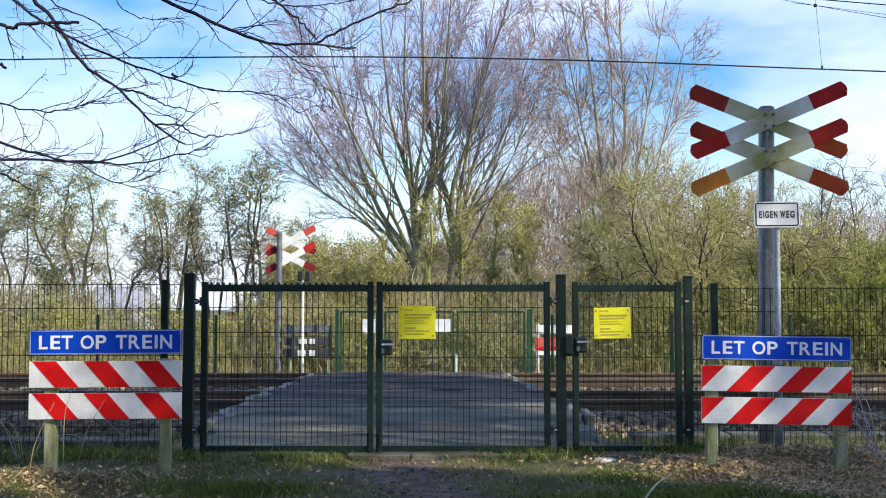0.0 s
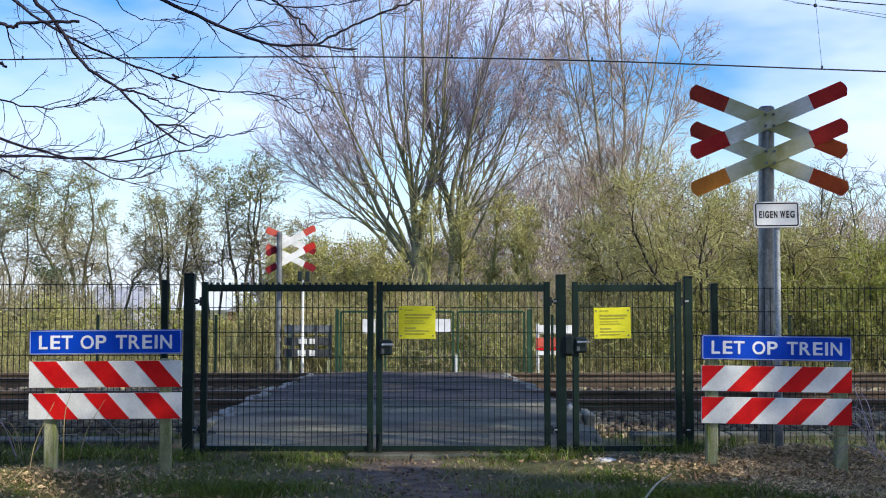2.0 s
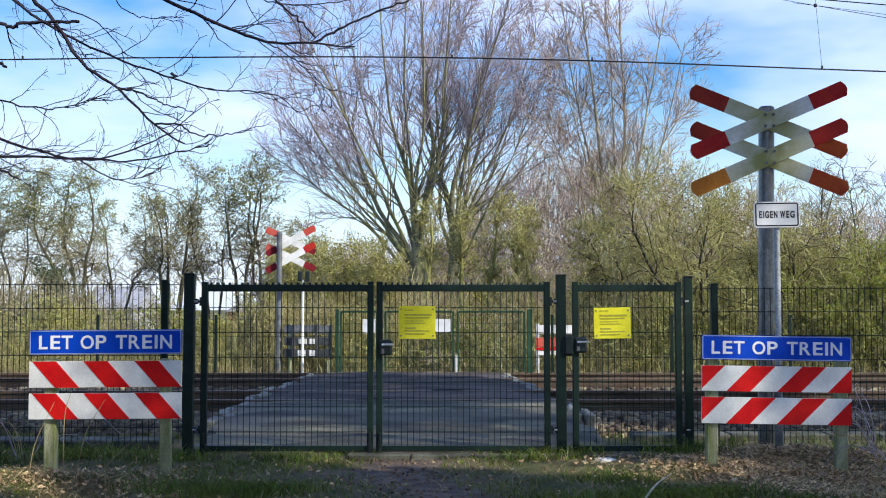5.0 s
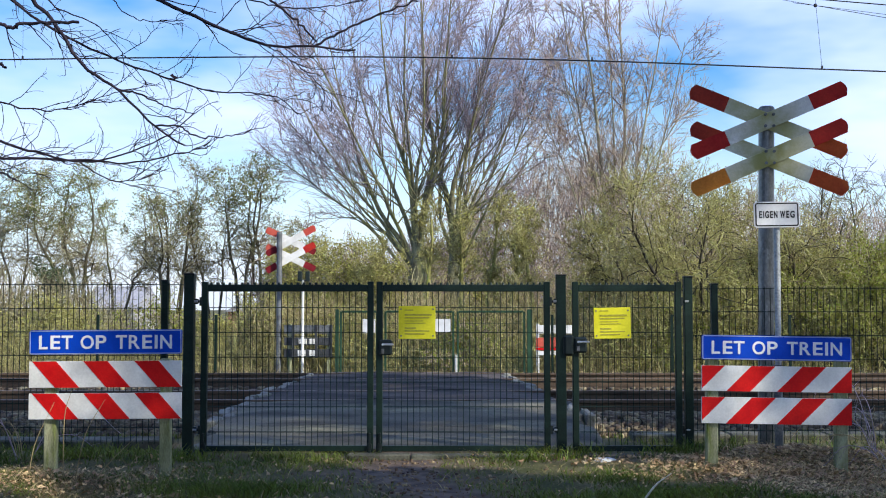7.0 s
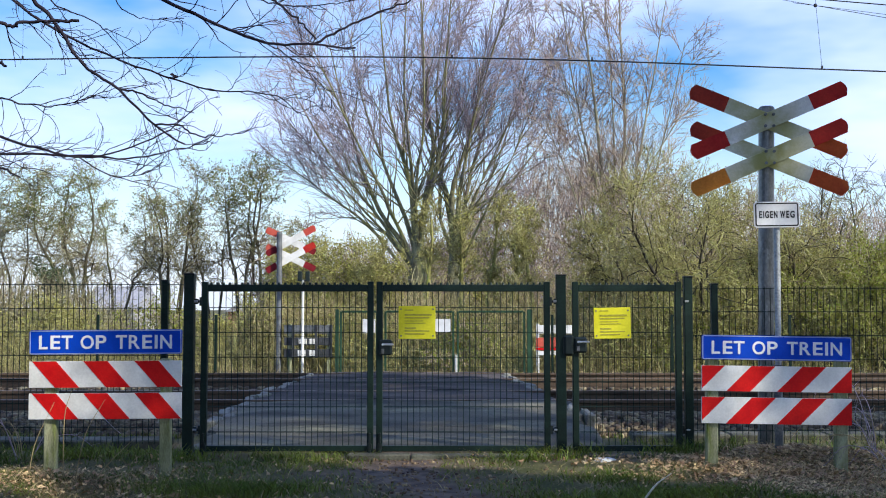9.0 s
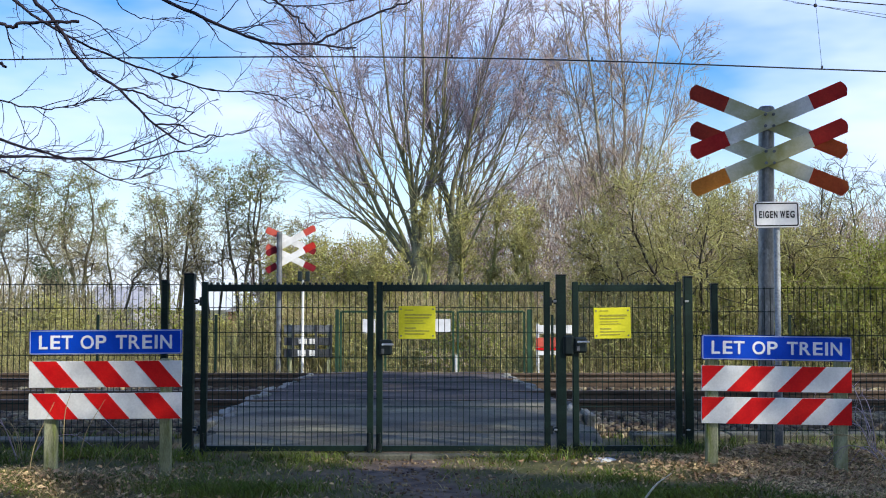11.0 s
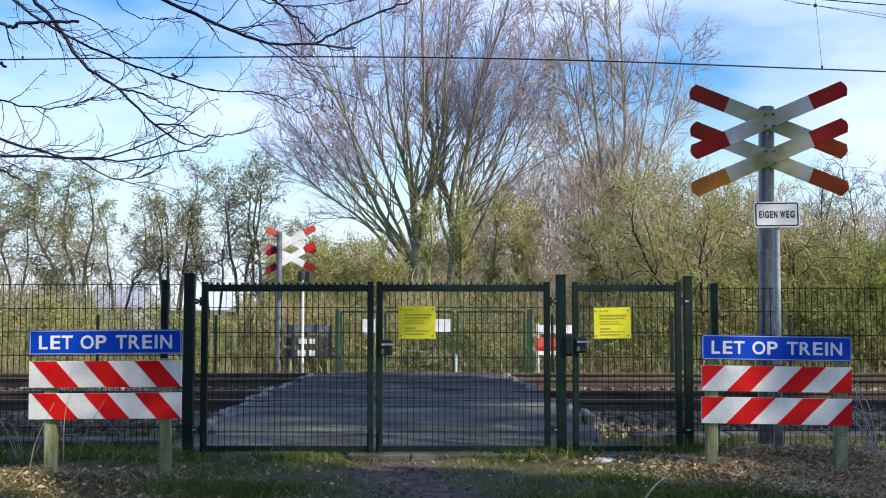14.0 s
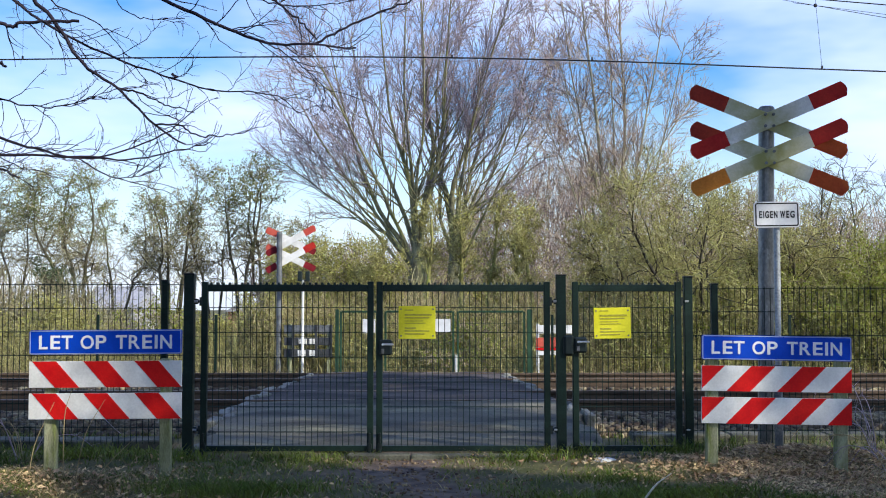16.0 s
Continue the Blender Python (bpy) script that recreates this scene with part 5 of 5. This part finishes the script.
    brushwood("sunlit straw-coloured brush behind the far gates", 4200, (-5, -3, 3, 4.8), (1.7, 2.0, 2.0, 1.7), 26.6, 29.4, 0.9, 0.0075, 506, M["reed"], 6000, M["bud"], 0.03, 0.8)
    # unseen trees added right, left of and behind the camera to block sun and sky light from the verge and the road:
    # side, depth, height, lowest limb, leaves, their size and lowest leaf
    for k, (x, y, tall, fork, ivy, leaf, low) in enumerate(((15.50, 5.00, 18, 0.58, 16000, 0.12, 0.1), (11.37, -0.92, 17, 0.62, 13000, 0.15, 0.1), (14.58, 2.18, 17, 0.64, 13000, 0.085, 0.1), (5.92, -4.77, 15, 0.5, 14000, 0.15, 0.1), (19.30, 2.10, 17, 0.55, 20000, 0.12, 0.1),
                                                            (15.84, -1.73, 19, 0.64, 5000, 0.085, 0.1), (18.61, -1.23, 19, 0.66, 12000, 0.085, 0.1), (14.60, -3.06, 18, 0.62, 2500, 0.11, 0.1), (8.30, -0.30, 10.2, 0.42, 19000, 0.15, 0.1), (5.67, -2.60, 9.5, 0.45, 14000, 0.15, 0.1),
                                                            (7.24, -2.11, 8.6, 0.42, 10000, 0.15, 0.1), (11.45, -0.87, 10.5, 0.42, 15000, 0.09, 0.1), (13.88, 1.41, 9.2, 0.8, 2300, 0.075, 0.1), (13.21, 0.77, 9.7, 0.6, 4600, 0.075, 0.1), (13.81, 1.71, 15.3, 0.7, 8000, 0.08, 0.745),
                                                            (-5.60, 2.40, 7.5, 0.15, 12000, 0.15, 0.05), (-6.40, 5.60, 6.5, 0.12, 12000, 0.15, 0.05), (-4.20, -1.50, 9, 0.2, 14000, 0.15, 0.05))):
        round_tree("ivy_shade_tree", x, y, tall, 4.2 if tall > 12 else 3.0, 200 + k, "tall unseen ivy-clad tree added to shade the verge", M["dark_bark"], M["twig"], ivy, M["ivy"], 3, 0.08 if leaf < 0.1 else 0.14, fork, 0.2, leaf, 0.2, group="wood at the back", leaf_low=low)


# ---- the tree whose branches hang into the view and sway ----
sway_parts = {}


def overhang():
    rng = np.random.default_rng(301)
    tree = thing("overhanging_tree", pose(-3.6, 4.3, -0.08), "bare tree with dark thin branches hanging over the verge", "tree")
    P, R = bend([(0, 0, -0.3), (0.05, 0, 1.5), (0.0, 0.1, 3.2), (0.1, 0.1, 5.5)], [0.2, 0.16, 0.13, 0.05], 12)
    v, f = tubes([(P, R, 12)])
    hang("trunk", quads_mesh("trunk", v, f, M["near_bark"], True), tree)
    y = 0.7

    def limb(key, mains, twigs):
        """mains: (control points x, z seen in a plane across the view; start and end radius, depth)."""
        batches, tall = [], []
        for pts, r0, r1, d in mains:
            full = [(px + 3.6, y + d + 0.05 * math.sin(3 * px + d), pz) for px, pz in pts]
            P, R = bend(full, [r0, r1], 26)
            P = P + np.concatenate([np.zeros((1, 1, 3)), rng.normal(0, 0.003, (1, 25, 3))], 1)
            batches.append((P, R, 7))
            tall.append((P, R))
        P, R = np.concatenate([t[0] for t in tall]), np.concatenate([t[1] for t in tall])
        s2 = sprout(rng, P, R, twigs, 0.34, 34, 0.07, 8, 0.12, 0.4, 0.0022, 0.22, 0.35)
        s3 = sprout(rng, *s2, twigs * 3, 0.12, 42, 0.06, 5, 0.1, 0.7, 0.0014, 0.25)
        v, f = tubes(batches + [(*s2, 4), (*s3, 3)])
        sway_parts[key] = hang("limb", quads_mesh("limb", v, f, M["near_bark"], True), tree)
        if key == "main":
            bm = bmesh.new()
            prism(bm, [(-0.018, 0.006), (-0.006, 0.014), (0.004, 0.004), (0.02, -0.002), (0.006, -0.012), (-0.008, -0.004)], -0.002, 0.002)
            bmesh.ops.translate(bm, verts=bm.verts[:], vec=(2.291, 0.85, 2.367))
            part("withered_leaf", bm, M["near_bark"], sway_parts[key], "curled dark withered leaf")

    limb('main', [
        ([(-2.029, 2.836), (-1.944, 2.703), (-1.855, 2.603), (-1.707, 2.393), (-1.555, 2.285), (-1.369, 2.104), (-1.216, 2.012)], 0.0113, 0.0041, 0),
        ([(-1.369, 2.104), (-1.265, 2.107), (-1.159, 2.051), (-1.021, 2.048), (-0.893, 2.066)], 0.0052, 0.0021, 0),
        ([(-1.555, 2.285), (-1.438, 2.257), (-1.327, 2.206), (-1.174, 2.159)], 0.0057, 0.0023, 0),
        ([(-2.323, 2.901), (-2.112, 2.748), (-1.858, 2.577), (-1.604, 2.465), (-1.34, 2.369), (-1.133, 2.296), (-0.829, 2.268), (-0.691, 2.175)], 0.0077, 0.0021, 0.15),
    ], 46)
    limb('high', [
        ([(-1.615, 2.881), (-1.369, 2.737), (-1.09, 2.607), (-0.846, 2.51), (-0.619, 2.495), (-0.416, 2.477)], 0.0108, 0.0041, 0.1),
        ([(-0.619, 2.495), (-0.476, 2.569), (-0.309, 2.652), (-0.12, 2.731)], 0.0062, 0.0041, 0.1),
        ([(-0.896, 2.774), (-0.812, 2.716), (-0.688, 2.614), (-0.605, 2.52)], 0.0067, 0.0041, 0.1),
        ([(-0.846, 2.51), (-0.727, 2.431), (-0.604, 2.329), (-0.523, 2.22)], 0.0031, 0.0015, 0.1),
        ([(-2.029, 2.875), (-1.919, 2.737), (-1.74, 2.667), (-1.626, 2.556), (-1.569, 2.485)], 0.0041, 0.0019, 0.2),
        ([(-1.703, 2.842), (-1.544, 2.698), (-1.282, 2.679)], 0.0031, 0.0019, 0.25),
        ([(-1.142, 2.828), (-0.842, 2.731), (-0.618, 2.713), (-0.343, 2.759)], 0.0041, 0.0021, 0.2),
    ], 48)
    limb('low', [
        ([(-2.193, 2.05), (-2.046, 2.014), (-1.871, 1.965), (-1.693, 1.926), (-1.524, 1.955), (-1.312, 2.031), (-1.192, 2.116)], 0.0077, 0.0023, -0.1),
        ([(-2.191, 1.935), (-2.044, 1.941), (-1.693, 1.936), (-1.471, 1.923), (-1.243, 1.958), (-1.095, 1.989)], 0.0072, 0.0021, -0.1),
        ([(-1.693, 1.926), (-1.562, 1.847), (-1.43, 1.844), (-1.296, 1.901)], 0.0036, 0.0015, -0.1),
        ([(-2.188, 1.919), (-2.063, 1.882), (-1.993, 1.841)], 0.0082, 0.0041, -0.05),
        ([(-2.261, 2.267), (-2.132, 2.237), (-1.938, 2.199), (-1.793, 2.224), (-1.591, 2.295)], 0.0052, 0.0019, 0.1),
    ], 52)
    limb('stub', [
        ([(-2.16, 2.503), (-2.016, 2.524), (-1.953, 2.511), (-1.934, 2.532), (-1.809, 2.545), (-1.668, 2.548)], 0.0093, 0.0072, -0.2),
        ([(-2.109, 2.388), (-2.024, 2.352), (-1.99, 2.33)], 0.0082, 0.0062, -0.2),
    ], 3)


# ---- grass, dead leaves, stems ----
def blades(rng, x, y, tall, width, lean):
    n = len(x)
    z = height(x, y)
    a = rng.uniform(0, 6.28, n)
    side = np.stack([np.cos(a), np.sin(a), np.zeros(n)], -1) * (width * rng.uniform(0.6, 1.3, n))[:, None]
    b = rng.uniform(0, 6.28, n)
    h = tall * rng.uniform(0.45, 1.2, n)
    tip = np.stack([np.cos(b) * h * lean, np.sin(b) * h * lean, h], -1)
    root = np.stack([x, y, z - 0.01], -1)
    v = np.stack([root - side, root + side, root + tip * 0.55 * np.array([0.6, 0.6, 1.15]) + side * 0.8, root + tip * 0.55 * np.array([0.6, 0.6, 1.15]) - side * 0.8,
                  root + tip + side * 0.12, root + tip - side * 0.12], 1)
    i = (np.arange(n) * 6)[:, None]
    q = np.concatenate([i + np.array([[0, 1, 2, 3]]), i + np.array([[3, 2, 4, 5]])])
    return v.reshape(-1, 3), q


def on_path(x, y):
    mid = -0.02 - 0.30 * smooth(6.3, 8.2, y) + 0.06 * np.sin(y * 3.1)
    return np.exp(-((x - mid) / 0.42) ** 2)


def make_ground_cover():
    rng = np.random.default_rng(77)
    n = 46000
    x, y = rng.uniform(-4.2, 4.2, n), 5.3 + 3.7 * rng.random(n)
    patch = rough_noise(x, y, 1.7) + 0.7 * rough_noise(x, y, 4.1)
    keep = (rng.random(n) > on_path(x, y) * 1.25) & (patch + rng.normal(0, 0.5, n) > -0.25)
    keep &= ~((x > 1.75) & (y > 7.6) & (rng.random(n) < 0.85)) 
    sets = [blades(rng, x[keep], y[keep], 0.052, 0.0030, 0.75)]
    for cx, cy, k, t in ((0.95, 8.6, 400, 0.11), (1.95, 8.5, 380, 0.14), (-1.75, 7.0, 500, 0.09), (-0.75, 8.55, 120, 0.08), (-1.3, 8.5, 220, 0.09), (-2.1, 8.4, 300, 0.11), (1.6, 6.9, 500, 0.06), (0.8, 6.7, 500, 0.06), (1.2, 7.5, 400, 0.06), (0.55, 8.5, 200, 0.08), (-2.9, 8.6, 400, 0.11), (-3.6, 8.3, 400, 0.12), (3.7, 7.7, 600, 0.16), (-1.35, 6.85, 900, 0.10), (-1.1, 7.0, 500, 0.08), (1.3, 6.85, 900, 0.075), (1.75, 6.9, 700, 0.075), (2.2, 6.6, 500, 0.06), (2.9, 6.9, 500, 0.06)):
        sets.append(blades(rng, rng.normal(cx, 0.19, k), rng.normal(cy, 0.10, k), t, 0.0036, 0.7))
    x, y = rng.uniform(-9, 9, 9000), rng.uniform(9.0, 12.2, 9000)
    keep = (x < ROAD_L - 0.3) | (x > ROAD_R + 0.4)
    sets.append(blades(rng, x[keep], y[keep], 0.09, 0.005, 0.5))
    v, q = merged(sets)
    tagged(new("grass", quads_mesh("grass", v, q, M["grass"])), "short uneven green grass on the verge", "grass", kind="stuff")
    # straw: flattened dry grass
    n = 2400
    x = np.concatenate([rng.normal(-2.5, 0.5, n // 2), rng.normal(2.5, 0.5, n), rng.normal(2.9, 0.4, n // 2), rng.uniform(-3.8, 3.8, n)])
    y = np.concatenate([rng.normal(7.1, 0.30, n // 2), rng.normal(7.9, 0.35, n), rng.normal(7.0, 0.3, n // 2), rng.uniform(6.2, 8.7, n)])
    keep = (rng.random(len(x)) > on_path(x, y)) & (y < 8.9)
    v, q = merged([blades(rng, x[keep], y[keep], 0.075, 0.0028, 2.4)])
    tagged(new("dry_grass", quads_mesh("dry_grass", v, q, M["straw"])), "flattened pale dry grass under the warning boards", "dry grass", kind="stuff")
    # dead leaves
    n = 13000
    x = np.concatenate([rng.normal(2.75, 0.62, n * 6 // 10), rng.normal(-2.6, 0.6, n // 14), rng.normal(3.0, 0.42, n // 5), rng.uniform(-3.8, 3.8, n // 24)])
    y = np.concatenate([rng.normal(8.05, 0.42, n * 6 // 10), rng.normal(7.2, 0.4, n // 14), rng.normal(7.1, 0.36, n // 5), rng.uniform(5.6, 8.8, n // 24)])
    keep = (y < 8.95) & (rng.random(len(x)) > 0.75 * on_path(x, y))
    x, y = x[keep], y[keep]
    n = len(x)
    s = rng.uniform(0.009, 0.027, (n, 1))
    a = unit(np.concatenate([rng.normal(size=(n, 2)), rng.normal(0, 0.35, (n, 1))], 1)) * s
    b = unit(np.cross(a, np.concatenate([rng.normal(0, 0.5, (n, 2)), np.ones((n, 1))], 1))) * s * 0.6
    c = np.stack([x, y, height(x, y) + rng.uniform(0.006, 0.035, n)], -1)
    lift = np.concatenate([np.zeros((n, 2)), rng.uniform(-0.4, 0.6, (n, 1)) * s], 1)
    v = np.stack([c - a + lift, c + b, c + a + lift, c - b], 1).reshape(-1, 3)
    tagged(new("dead_leaves", quads_mesh("dead_leaves", v, np.arange(4 * n).reshape(n, 4), M["litter"])), "brown fallen leaves heaped round the sign poles", "dead leaves", kind="stuff")
    # crumbs of soil and grit on the trodden ground
    n = 9000
    x, y = rng.uniform(-3.6, 3.6, n), 5.6 + 3.1 * rng.random(n)
    keep = rng.random(n) < 0.02 + 0.6 * on_path(x, y) + 0.25 * (y > 8.35)
    x, y = x[keep], y[keep]
    n = len(x)
    cube = np.array([[a2, b2, c2] for a2 in (-1, 1) for b2 in (-1, 1) for c2 in (-1, 1)], float)
    v = cube[None] * rng.uniform(0.003, 0.011, (n, 1, 1)) * rng.uniform(0.5, 1.4, (n, 8, 3)) + np.stack([x, y, height(x, y) + 0.002], -1)[:, None]
    face = np.array([[0, 1, 3, 2], [4, 6, 7, 5], [0, 4, 5, 1], [2, 3, 7, 6], [0, 2, 6, 4], [1, 5, 7, 3]])
    q = (face[None] + (np.arange(n) * 8)[:, None, None]).reshape(-1, 4)
    tagged(new("soil_crumbs", quads_mesh("soil_crumbs", v.reshape(-1, 3), q, M["soil"])), "brown crumbs of soil and grit on the trodden path", "soil", kind="stuff")
    # far rough grass and dry reeds before the undergrowth
    x, y = rng.uniform(-16, 16, 17000), 20.6 + 9 * rng.random(17000) ** 1.3
    v, q = merged([blades(rng, x, y, 0.34, 0.012, 0.5)])
    tagged(new("rough_grass", quads_mesh("rough_grass", v, q, M["straw"])), "pale rough grass along the far fence", "rough grass", kind="stuff")
    x, y = rng.uniform(-15, 15, 3600), 25.2 + 5 * rng.random(3600)
    keep = rough_noise(x, y, 0.9) + rng.normal(0, 0.5, len(x)) > -0.2
    v, q = merged([blades(rng, x[keep], y[keep], 0.75, 0.009, 0.4)])
    tagged(new("dry_reeds", quads_mesh("dry_reeds", v, q, M["reed"])), "tall pale dry stalks before the undergrowth", "dry reeds", kind="stuff")
    x, y = rng.uniform(-18, 18, 14000), 21.5 + 16 * rng.random(14000)
    v, q = merged([blades(rng, x, y, 0.30, 0.014, 0.4)])
    tagged(new("field_grass", quads_mesh("field_grass", v, q, M["grass"])), "green grass among the far undergrowth", "grass", kind="stuff")


def dry_stem(pts, r, label="thin pale dry plant stem leaning from the verge", material="straw"):
    t = thing("dry_stem", pose(*pts[0]), label, "plant stem", "dry stems")
    o = np.array(pts[0])
    P, R = bend([tuple(np.array(p) - o) for p in pts], [r, r * 0.8, r * 0.35], 14)
    v, f = tubes([(P, R, 6)])
    hang("stalk", quads_mesh("stalk", v, f, M[material]), t)


def make_stems():
    dry_stem([(1.20, 6.6, -0.06), (1.25, 6.6, 0.02), (1.31, 6.6, 0.09), (1.395, 6.6, 0.15)], 0.008, "bleached white dry plant stem leaning from the verge", "bleached")
    for a, b, c in (((-2.39, 7.2, -0.08), (-2.22, 7.2, 0.135), (-2.05, 7.2, 0.30)), ((-2.46, 7.2, -0.04), (-2.39, 7.2, 0.31), (-2.26, 7.2, 0.55)), ((-2.53, 7.2, -0.04), (-2.53, 7.2, 0.42), (-2.485, 7.2, 0.61)),
                    ((-2.77, 7.2, -0.11), (-2.73, 7.2, 0.23), (-2.60, 7.2, 0.53)), ((-3.0, 7.2, -0.08), (-2.94, 7.2, 0.03), (-2.88, 7.2, 0.10)), ((2.02, 7.2, -0.10), (2.10, 7.2, 0.03), (2.22, 7.25, 0.19)), ((2.75, 7.0, -0.10), (2.90, 7.0, 0.0), (3.12, 7.05, 0.08)),
                    ((2.6, 7.2, -0.1), (2.9, 7.2, 0.1), (3.2, 7.25, 0.22)), ((2.9, 7.3, -0.1), (3.0, 7.3, 0.2), (3.12, 7.3, 0.42))):
        dry_stem([a, b, c], 0.0038)


def make_brambles():
    """Arching thorny canes before the fence, each plant a few canes."""
    rng = np.random.default_rng(91)
    for x, y, n, span in ((3.35, 8.3, 9, 0.9), (3.1, 7.3, 9, 0.7), (-3.3, 8.5, 7, 0.7), (3.7, 7.5, 11, 0.9), (3.5, 6.9, 9, 0.7)):
        t = thing("bramble", pose(x, y, float(height(x, y)) - 0.02), "arching bare bramble canes on the verge", "bramble", "brambles")
        for k in range(n):
            a, l = rng.uniform(0, 6.28), span * rng.uniform(0.6, 1.1)
            top = l * rng.uniform(0.35, 0.75)
            P, R = bend([(0.04 * math.cos(a), 0.04 * math.sin(a), 0), (0.3 * l * math.cos(a), 0.3 * l * math.sin(a), top * 0.8), (0.7 * l * math.cos(a), 0.7 * l * math.sin(a), top), (l * math.cos(a), l * math.sin(a), top * 0.55)], [0.004, 0.0035, 0.0018], 12)
            s = sprout(rng, P, R, 9, 0.16, 50, 0.1, 4, 0.2, 0.6, 0.0014, 0.2)
            v, f = tubes([(P, R, 5), (*s, 3)])
            hang("cane", quads_mesh("cane", v, f, M["straw"] if k % 2 else M["twig"]), t)


# ---- motion of the swaying limbs: sideways and vertical shift in metres ----
SWAY = ((0, 0, 0), (0.5, 6, -5), (1.0, 6, -6), (1.5, 1, 3), (2.0, 2, -2), (2.5, 6, -2), (3.0, 7, -5), (3.5, 10, 11), (4.0, 5, 6), (4.5, 1, -1), (5.2, -2, 3), (5.9, 2, -2), (6.5, -1, -3),
        (7.0, -1, -4), (7.5, 0, 0), (8.0, -1, -3), (8.5, 0, 0), (9.0, -1, 0), (10.0, 1, 1), (11.5, 0, 0), (12.0, 0, 1), (12.5, 0, 0), (13.0, 1, 0), (14.0, 0, 0), (16.0, 0, 0))
LOW_SWAY = ((0, 0, -3), (0.5, 4, 6), (1.0, 4, 7), (1.5, -1, -3), (2.0, 2, 3), (2.5, 3, 5), (3.0, 2, 2), (3.5, -1, -6), (4.0, 0, -1), (4.8, 2, 3), (5.6, 0, -2), (6.5, 2, 5), (7.0, 0, -1), (7.5, 3, 7),
            (8.0, 2, 7), (8.5, 0, 0), (9.0, 0, 7), (10.2, 1, 2), (11.5, 0, 3), (12.0, 0, 5), (12.5, 0, 6), (13.0, 1, 3), (14.0, 0, 3), (15.0, 0, 5), (16.0, 0, 5))


def motions():
    unit_m = 1 / 378
    walk(sway_parts["high"], [(t, pose(x * unit_m, 0, z * unit_m)) for t, x, z in SWAY])
    walk(sway_parts["main"], [(t, pose(x * 0.75 * unit_m, 0, z * 0.5 * unit_m)) for t, x, z in SWAY])
    walk(sway_parts["low"], [(t, pose(x * unit_m, 0, (z - 3) * unit_m)) for t, x, z in LOW_SWAY])
    walk(sway_parts["stub"], [(t, pose(x * 0.3 * unit_m, 0, z * 0.3 * unit_m)) for t, x, z in LOW_SWAY])


make_ground()
make_road()
make_railway()
make_gates()
make_barriers()
make_near_cross()
make_far_side()
make_overhead()
make_masts()
make_houses()
make_trees()
overhang()
make_ground_cover()
make_stems()
make_brambles()
motions()
